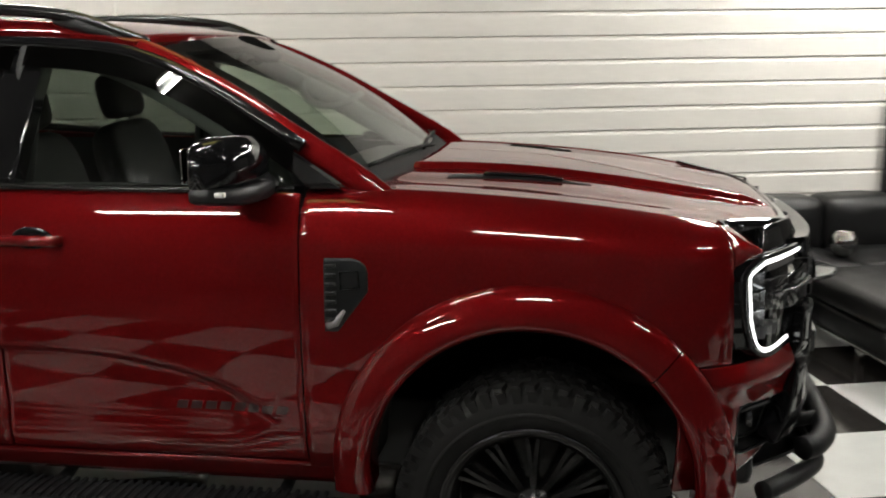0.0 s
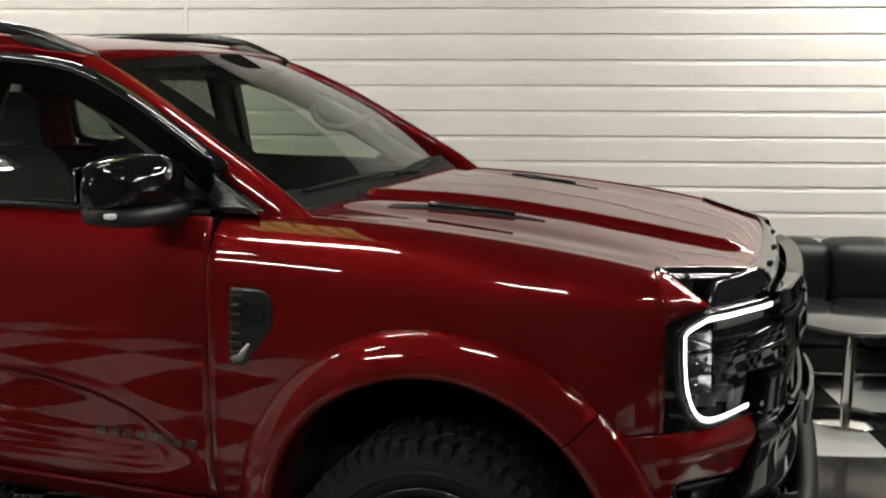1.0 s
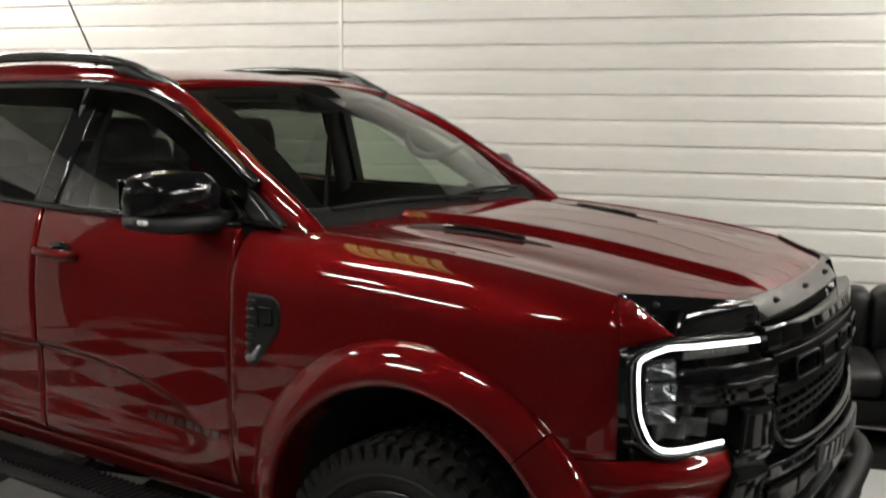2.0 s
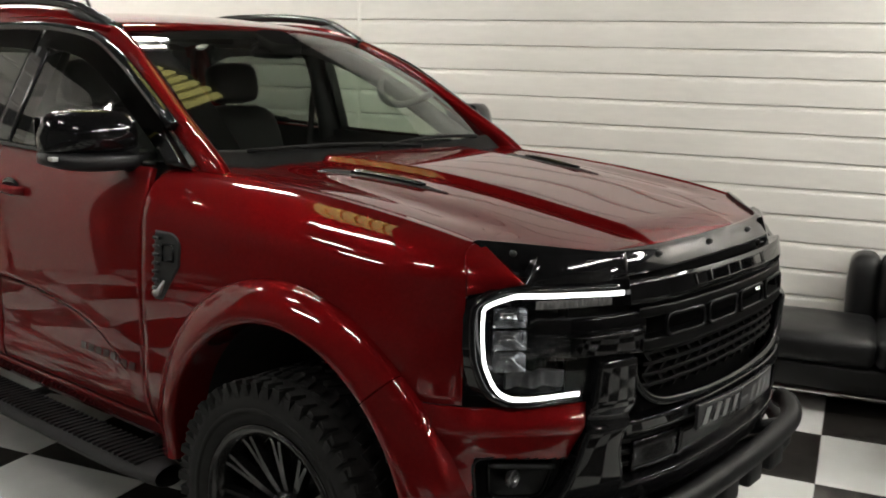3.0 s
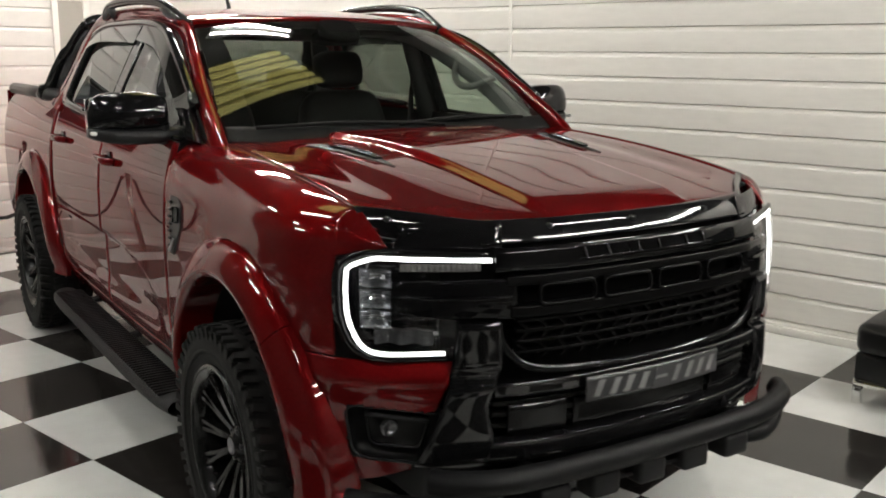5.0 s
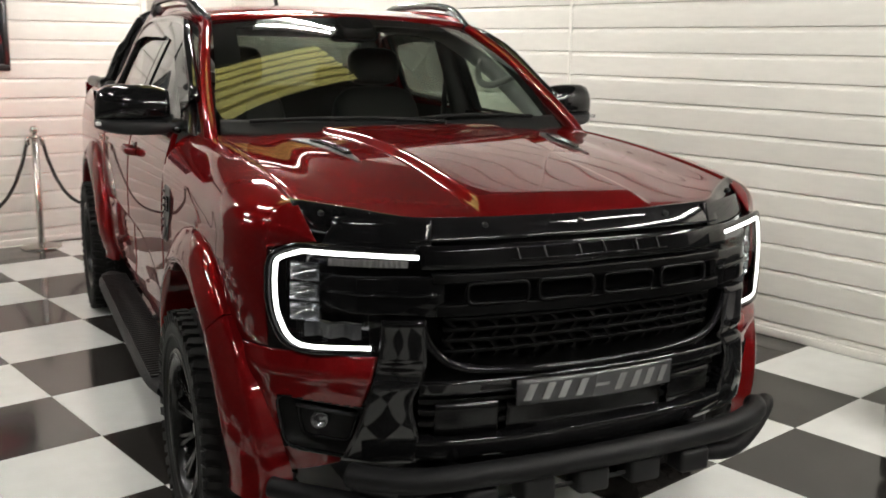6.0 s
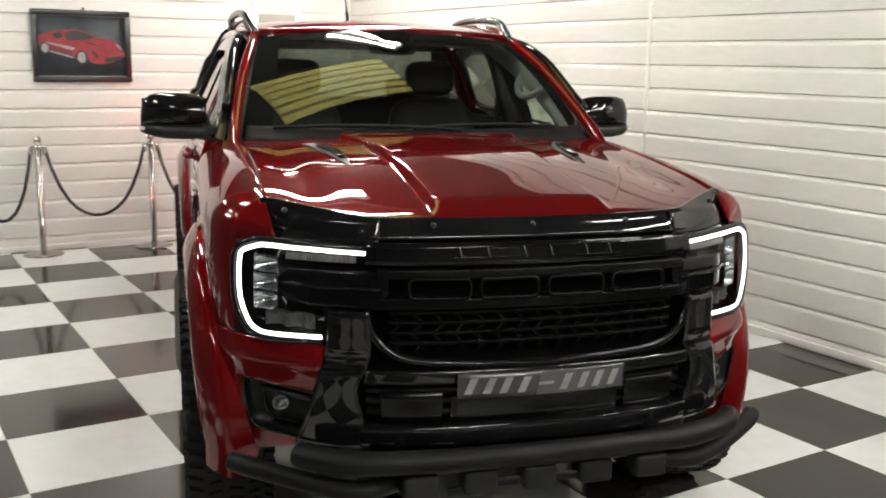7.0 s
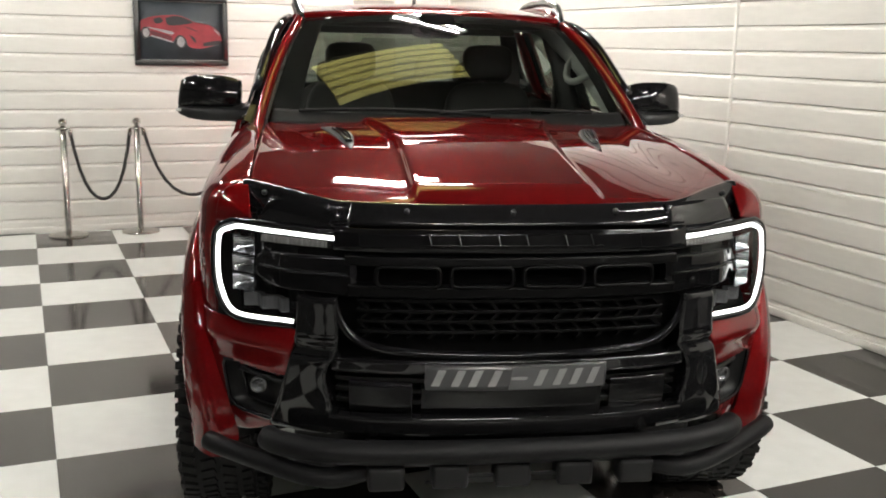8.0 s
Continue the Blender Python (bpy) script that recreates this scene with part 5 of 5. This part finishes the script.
def post(x, y):
    ob = thing("barrier_post", pose(x, y, 0), "polished steel rope-barrier post on a round base", "barrier post", "barrier posts")
    part("base", lathed([(0.0, 0.0), (0.158, 0.0), (0.160, 0.006), (0.155, 0.014), (0.11, 0.024), (0.05, 0.034), (0.0, 0.036)], 40), STEEL, ob)
    part("pole", lathed([(0.0255, 0.03), (0.0255, 0.90), (0.0, 0.90)], 20), STEEL, ob)
    part("collar", lathed([(0.026, 0.885), (0.034, 0.888), (0.034, 0.905), (0.026, 0.915), (0.018, 0.925), (0.0, 0.927)], 20), STEEL, ob)
    part("finial", lathed([(0.0, 0.918), (0.016, 0.922), (0.030, 0.938), (0.035, 0.955), (0.030, 0.974), (0.016, 0.987), (0.0, 0.99)], 20), STEEL, ob)
    for sx in (-1, 1):
        part("hook", tubed([(sx * 0.028, 0, 0.898), (sx * 0.048, 0, 0.900), (sx * 0.055, 0, 0.885)], 0.006, 8), STEEL, ob)
    return ob


POSTS = [2.70, 3.285, 4.20, 5.02]
for px in POSTS:
    post(px, POSTY)


def rope(x0, x1, low):
    ob = thing("barrier_rope", pose(x0, POSTY, 0), "black braided rope hanging between steel posts", "rope", "barrier ropes")
    n, z1 = 40, 0.885
    a, b = 0.055, x1 - x0 - 0.055
    pts = []
    for i in range(n + 1):
        t = i / n
        k = 2 * t - 1
        sag = (math.cosh(2.5 * k) - 1) / (math.cosh(2.5) - 1)
        pts.append((mix(a, b, t), 0.0, mix(low, z1, sag)))
    bm = bmesh.new()
    seg, rings = 12, []
    for i, p in enumerate(pts):
        p = Vector(p)
        d = (Vector(pts[min(i + 1, n)]) - Vector(pts[max(i - 1, 0)])).normalized()
        sd = Vector((0, 1, 0))
        up = sd.cross(d)
        rings.append([bm.verts.new(p + (sd * math.cos(2 * math.pi * k / seg) + up * math.sin(2 * math.pi * k / seg)) * (0.0135 + 0.0022 * math.sin(3 * 2 * math.pi * k / seg + i * 1.9))) for k in range(seg)])
    for r0, r1 in zip(rings, rings[1:]):
        for k in range(seg):
            bm.faces.new([r0[k], r0[(k + 1) % seg], r1[(k + 1) % seg], r1[k]])
    part("cord", bm, ROPE, ob)
    for q in (pts[0], pts[-1]):
        part("end_cap", lathed([(0.0, -0.05), (0.017, -0.05), (0.018, 0.0), (0.010, 0.012), (0.0, 0.014)], 12, "z", q), STEEL, ob)


for (xa, xb), lo in zip(zip(POSTS, POSTS[1:]), (0.305, 0.31, 0.325)):
    rope(xa, xb, lo)

# ---- framed picture of a red car ----
pic = thing("framed_picture", pose(3.7125, YN - 0.016, 1.715), "black-framed picture of a red sports car on a dark ground", "picture")
FRAME = material("frame_black", (0.012, 0.012, 0.012), 0.3, 0.0, 0.2)
W, Hh = 0.795, 0.59
for nm, a in (("frame_top", (-W / 2, W / 2, -0.028, 0.0, Hh / 2 - 0.045, Hh / 2)), ("frame_bottom", (-W / 2, W / 2, -0.028, 0.0, -Hh / 2, -Hh / 2 + 0.045)),
              ("frame_side", (-W / 2, -W / 2 + 0.045, -0.028, 0.0, -Hh / 2 + 0.045, Hh / 2 - 0.045)), ("frame_side", (W / 2 - 0.045, W / 2, -0.028, 0.0, -Hh / 2 + 0.045, Hh / 2 - 0.045))):
    part(nm, boxed(*a, bevel=0.006), FRAME, pic)
PAPER = material("print_dark", (0.035, 0.042, 0.05), 0.5, 0.0, 0.0, 0.35, 6)
part("print", boxed(-W / 2 + 0.04, W / 2 - 0.04, -0.010, -0.002, -Hh / 2 + 0.04, Hh / 2 - 0.04, bevel=0), PAPER, pic)
part("slip", boxed(-W / 2 + 0.045, W / 2 - 0.045, -0.016, -0.010, Hh / 2 - 0.052, Hh / 2 - 0.045, bevel=0), material("slip_grey", (0.25, 0.25, 0.24), 0.5), pic)
part("slip", boxed(-W / 2 + 0.045, W / 2 - 0.045, -0.016, -0.010, -Hh / 2 + 0.045, -Hh / 2 + 0.052, bevel=0), bpy.data.materials["slip_grey"], pic)


def flat_shape(outline, y, n=4):
    bm = bmesh.new()
    pts = smooth_path([(x, 0, z) for x, z in outline] + [(outline[0][0], 0, outline[0][1])], n)[:-1]
    bm.faces.new([bm.verts.new((p.x, y, p.z)) for p in pts])
    bm.normal_update()
    if bm.faces[:][0].normal.y > 0:
        bmesh.ops.reverse_faces(bm, faces=bm.faces)
    return bm


INKSILL = material("print_deep_red", (0.10, 0.008, 0.014), 0.5, 0.0, 0.0, 0.25, 14)
INKRED = material("print_red", (0.24, 0.014, 0.024), 0.5, 0.0, 0.0, 0.25, 14)
INKGREY = material("print_grey", (0.28, 0.28, 0.29), 0.5, 0.0, 0.0, 0.3, 30)
INKDARK = material("print_shadow", (0.012, 0.012, 0.015), 0.5)
part("printed_car", flat_shape([(-0.345, 0.07), (-0.32, 0.092), (-0.235, 0.118), (-0.147, 0.130), (-0.03, 0.134), (0.05, 0.108), (0.11, 0.078), (0.235, 0.056), (0.31, 0.01), (0.340, -0.04), (0.33, -0.095), (0.176, -0.145), (0.06, -0.13), (0.03, -0.06), (-0.05, -0.06), (-0.088, -0.093), (-0.25, -0.048), (-0.335, -0.02)], -0.0115), INKRED, pic)
part("printed_screen", flat_shape([(-0.132, 0.108), (-0.044, 0.126), (0.044, 0.103), (0.088, 0.068), (-0.103, 0.046)], -0.0125), INKDARK, pic)
part("printed_window", flat_shape([(-0.235, 0.096), (-0.176, 0.110), (-0.154, 0.074), (-0.213, 0.059)], -0.0125), INKDARK, pic)
part("printed_grille", flat_shape([(0.184, -0.096), (0.323, -0.074), (0.309, -0.110), (0.191, -0.125)], -0.0125), INKDARK, pic)
part("printed_headlamp", flat_shape([(0.062, -0.028), (0.112, -0.058), (0.122, -0.10), (0.085, -0.065)], -0.0125), INKDARK, pic)
part("printed_headlamp", flat_shape([(0.27, 0.03), (0.315, -0.005), (0.325, -0.03), (0.285, 0.008)], -0.0125), INKGREY, pic)
part("printed_hood_line", flat_shape([(0.01, 0.045), (0.08, 0.025), (0.155, -0.008), (0.08, 0.015)], -0.0125), INKDARK, pic)
part("printed_stripe", flat_shape([(-0.287, 0.030), (-0.18, 0.012), (-0.07, -0.010), (-0.085, -0.032), (-0.19, -0.003), (-0.28, 0.022)], -0.0125), INKGREY, pic)
part("printed_stripe", flat_shape([(-0.25, -0.040), (-0.16, -0.064), (-0.075, -0.093), (-0.085, -0.099), (-0.17, -0.074), (-0.255, -0.050)], -0.0125), INKGREY, pic)
part("printed_sill", flat_shape([(-0.26, 0.0), (-0.17, -0.022), (-0.09, -0.045), (-0.09, -0.080), (-0.18, -0.058), (-0.25, -0.036)], -0.0121), INKSILL, pic)
for cx, cz, r in ((-0.300, -0.020, 0.050), (-0.012, -0.092, 0.060)):
    part("printed_tyre", flat_shape([(cx + r * 0.78 * math.cos(a), cz + r * math.sin(a)) for a in np.linspace(0, 5.6, 9)], -0.0128), INKDARK, pic)
    part("printed_wheel", flat_shape([(cx + 0.004 + r * 0.55 * math.cos(a), cz + r * 0.74 * math.sin(a)) for a in np.linspace(0, 5.6, 9)], -0.0134), INKGREY, pic)
part("hanger", lathed([(0.0, 0.012), (0.010, 0.010), (0.012, 0.0)], 12, "y", (0.02, -0.006, Hh / 2 + 0.012)), STEEL, pic)

# ---- winged wall plaque, seen in the side windows ----
plaque = thing("wall_plaque", pose(PLAQ[0], YN - 0.018, PLAQ[1]), "black winged plaque with pale centre on the board wall", "wall sign")
wingo = [(0.0, 0.09), (0.15, 0.10), (0.45, 0.16), (0.80, 0.20), (0.72, 0.10), (0.45, 0.0), (0.2, -0.08), (0.0, -0.12), (-0.2, -0.08), (-0.45, 0.0), (-0.72, 0.10), (-0.80, 0.20), (-0.45, 0.16), (-0.15, 0.10)]
part("wing_board", flat_shape(wingo, 0.0), FRAME, plaque)
part("centre_mark", flat_shape([(-0.12, 0.05), (0.12, 0.05), (0.10, -0.05), (-0.10, -0.05)], -0.004), INKGREY, plaque)

# ---- doorway in the recess ----
dr = thing("door_1", pose(5.72, YREC - 0.004, 0), "pale grey-beige flush door in a white frame", "door", kind="structure")
DOORP = material("door_paint", (0.42, 0.39, 0.35), 0.5, 0.0, 0.0, 0.05, 6)
part("leaf", boxed(-0.37, 0.35, -0.03, 0.02, 0.01, 2.09, bevel=0.004), DOORP, dr)
part("door_frame", boxed(0.35, 0.41, -0.04, 0.02, 0.0, 2.14, bevel=0.004), SKIRT, dr)
part("door_frame", boxed(-0.43, -0.37, -0.04, 0.02, 0.0, 2.14, bevel=0.004), SKIRT, dr)
part("door_head", boxed(-0.37, 0.35, -0.04, 0.02, 2.09, 2.14, bevel=0.004), SKIRT, dr)
part("door_handle", tubed([(0.29, -0.03, 1.0), (0.29, -0.08, 1.0), (0.18, -0.08, 1.0)], 0.009, 8), STEEL, dr)


# ---- black leather sofas and a pedestal table ----
def pad(bm, x0, x1, y0, y1, z0, z1, r=0.05, puff=0.015):
    """An upholstered block."""
    vs = box(bm, x0, x1, y0, y1, z0, z1, bevel=r, seg=4)
    cx, cy = (x0 + x1) / 2, (y0 + y1) / 2
    return bm


def padded(*a, **k):
    bm = bmesh.new()
    pad(bm, *a, **k)
    bmesh.ops.subdivide_edges(bm, edges=[e for e in bm.edges if e.calc_length() > 0.2], cuts=5, use_grid_fill=True)
    rnd = random.Random(len(bm.verts))
    c = Vector(((a[0] + a[1]) / 2, (a[2] + a[3]) / 2, (a[4] + a[5]) / 2))
    h = Vector(((a[1] - a[0]) / 2, (a[3] - a[2]) / 2, (a[5] - a[4]) / 2))
    for v in bm.verts:
        q = v.co - c
        f = [max(0, 1 - (q[i] / h[i]) ** 2) for i in range(3)]
        for i in range(3):
            j, k2 = (i + 1) % 3, (i + 2) % 3
            v.co[i] += math.copysign(0.022 * f[j] * f[k2], q[i]) * (abs(q[i]) / h[i]) ** 2
        v.co += 0.003 * noise.noise_vector(v.co * 7)
    return bm


sofa = thing("sofa", pose(5.80, -1.46, 0), "black leather sofa on chrome legs against the board wall", "sofa")
part("base", padded(0.03, 0.86, -2.30, 0.0, 0.11, 0.25, r=0.02), LEATHER, sofa)
for k in range(4):
    y1 = -0.575 * k - 0.004
    part("seat_cushion", padded(0.0, 0.62, y1 - 0.567, y1, 0.25, 0.40, r=0.045), LEATHER, sofa)
    if k:
        part("back_cushion", padded(0.55, 0.88, y1 - 0.567, y1, 0.36, 0.72, r=0.06), LEATHER, sofa)
part("back_end", padded(0.62, 0.88, -0.57, -0.42, 0.25, 0.70, r=0.05), LEATHER, sofa)
part("chrome_rail", boxed(0.015, 0.04, -2.28, -0.01, 0.095, 0.112, bevel=0.003), CHROME, sofa)
part("chrome_rail", boxed(0.04, 0.86, -0.02, 0.004, 0.095, 0.112, bevel=0.003), CHROME, sofa)
for lx, ly in ((0.03, -0.02), (0.82, -0.02), (0.03, -1.15), (0.03, -2.26), (0.82, -2.26)):
    part("leg", boxed(lx - 0.012, lx + 0.022, ly - 0.025, ly + 0.015, 0.0, 0.10, bevel=0.003), CHROME, sofa)

chaise = thing("chaise", pose(5.80, -2.75, 0), "black leather chaise section on chrome legs, joined to the sofa", "sofa")
part("base", padded(-1.30, -0.004, -0.94, 0.0, 0.11, 0.25, r=0.02), LEATHER, chaise)
part("seat_cushion", padded(-1.31, -0.004, -0.95, 0.01, 0.25, 0.41, r=0.05), LEATHER, chaise)
part("chrome_rail", boxed(-1.29, -0.01, -0.012, 0.008, 0.095, 0.112, bevel=0.003), CHROME, chaise)
part("chrome_rail", boxed(-1.31, -1.29, -0.94, 0.008, 0.095, 0.112, bevel=0.003), CHROME, chaise)
for lx, ly in ((-1.29, -0.02), (-0.66, -0.02), (-1.29, -0.92)):
    part("leg", boxed(lx - 0.012, lx + 0.022, ly - 0.02, ly + 0.02, 0.0, 0.10, bevel=0.003), CHROME, chaise)

bowl = thing("ornament_bowl", pose(6.02, -3.13, 0.40), "round polished chrome bowl lying on the black leather seat", "ornament")
part("body", lathed([(0.0, 0.006), (0.035, 0.006), (0.062, 0.030), (0.082, 0.070), (0.086, 0.105), (0.078, 0.140), (0.058, 0.162), (0.052, 0.158), (0.070, 0.136), (0.078, 0.104), (0.072, 0.072), (0.05, 0.034), (0.0, 0.022)], 32), material("smoked_chrome", (0.30, 0.30, 0.30), 0.10, 1.0, 0.0, 0.06, 30), bowl)
part("rim", lathed([(0.050, 0.158), (0.055, 0.166), (0.062, 0.164), (0.060, 0.157)], 32), STEEL, bowl)

table = thing("pedestal_table", pose(5.376, -2.39, 0), "round black glass pedestal table with a chrome stem", "table")
part("tabletop", lathed([(0.0, 0.50), (0.285, 0.50), (0.298, 0.504), (0.30, 0.512), (0.298, 0.520), (0.285, 0.524), (0.0, 0.524)], 48), material("table_black", (0.03, 0.03, 0.032), 0.12, 0.0, 0.5), table)
part("stem", lathed([(0.028, 0.02), (0.028, 0.49), (0.05, 0.498), (0.0, 0.50)], 24), CHROME, table)
part("foot", lathed([(0.0, 0.0), (0.19, 0.0), (0.192, 0.006), (0.18, 0.012), (0.05, 0.024), (0.0, 0.026)], 40), CHROME, table)

cab2 = thing("display_cabinet", pose(6.70, -3.76, 0), "dark gloss cabinet standing against the board wall", "cabinet")
part("carcass", boxed(-0.06, 0.0, -1.3, 0.0, 0.0, 1.36, bevel=0.006), GLOSS, cab2)
part("door", boxed(-0.075, -0.06, -0.64, -0.01, 0.02, 1.34, bevel=0.004), GLOSS, cab2)
part("door", boxed(-0.075, -0.06, -1.29, -0.66, 0.02, 1.34, bevel=0.004), GLOSS, cab2)

# ---- the floor's tiles ----
tile_w, tile_d = tile_mesh(TILE_W), tile_mesh(TILE_D)
far_w, far_d = [], []
for c in range(-13, 8):
    for r in range(-15, 10):
        x, y = 2.44 + TILE * c, TILE * r
        if x < 0.5 or x > XE or y < YS - 0.01 or y > YREC:
            continue
        near = -4.6 < y
        light = (c + r) % 2 == 0
        if near:
            ob = new("tile", tile_w if light else tile_d)
            ob.parent = floor
            ob.matrix_world = pose(x, y, 0)
        else:
            (far_w if light else far_d).append((x, y))
for cells, mat in ((far_w, TILE_W), (far_d, TILE_D)):
    bm = bmesh.new()
    for x, y in cells:
        vs = [bm.verts.new(p) for p in ((x, y, 0), (x + TILE, y, 0), (x + TILE, y + TILE, 0), (x, y + TILE, 0))]
        bm.faces.new(vs)
    tagged(part("tile_field", bm, mat, floor, smooth=False), kind="stuff")
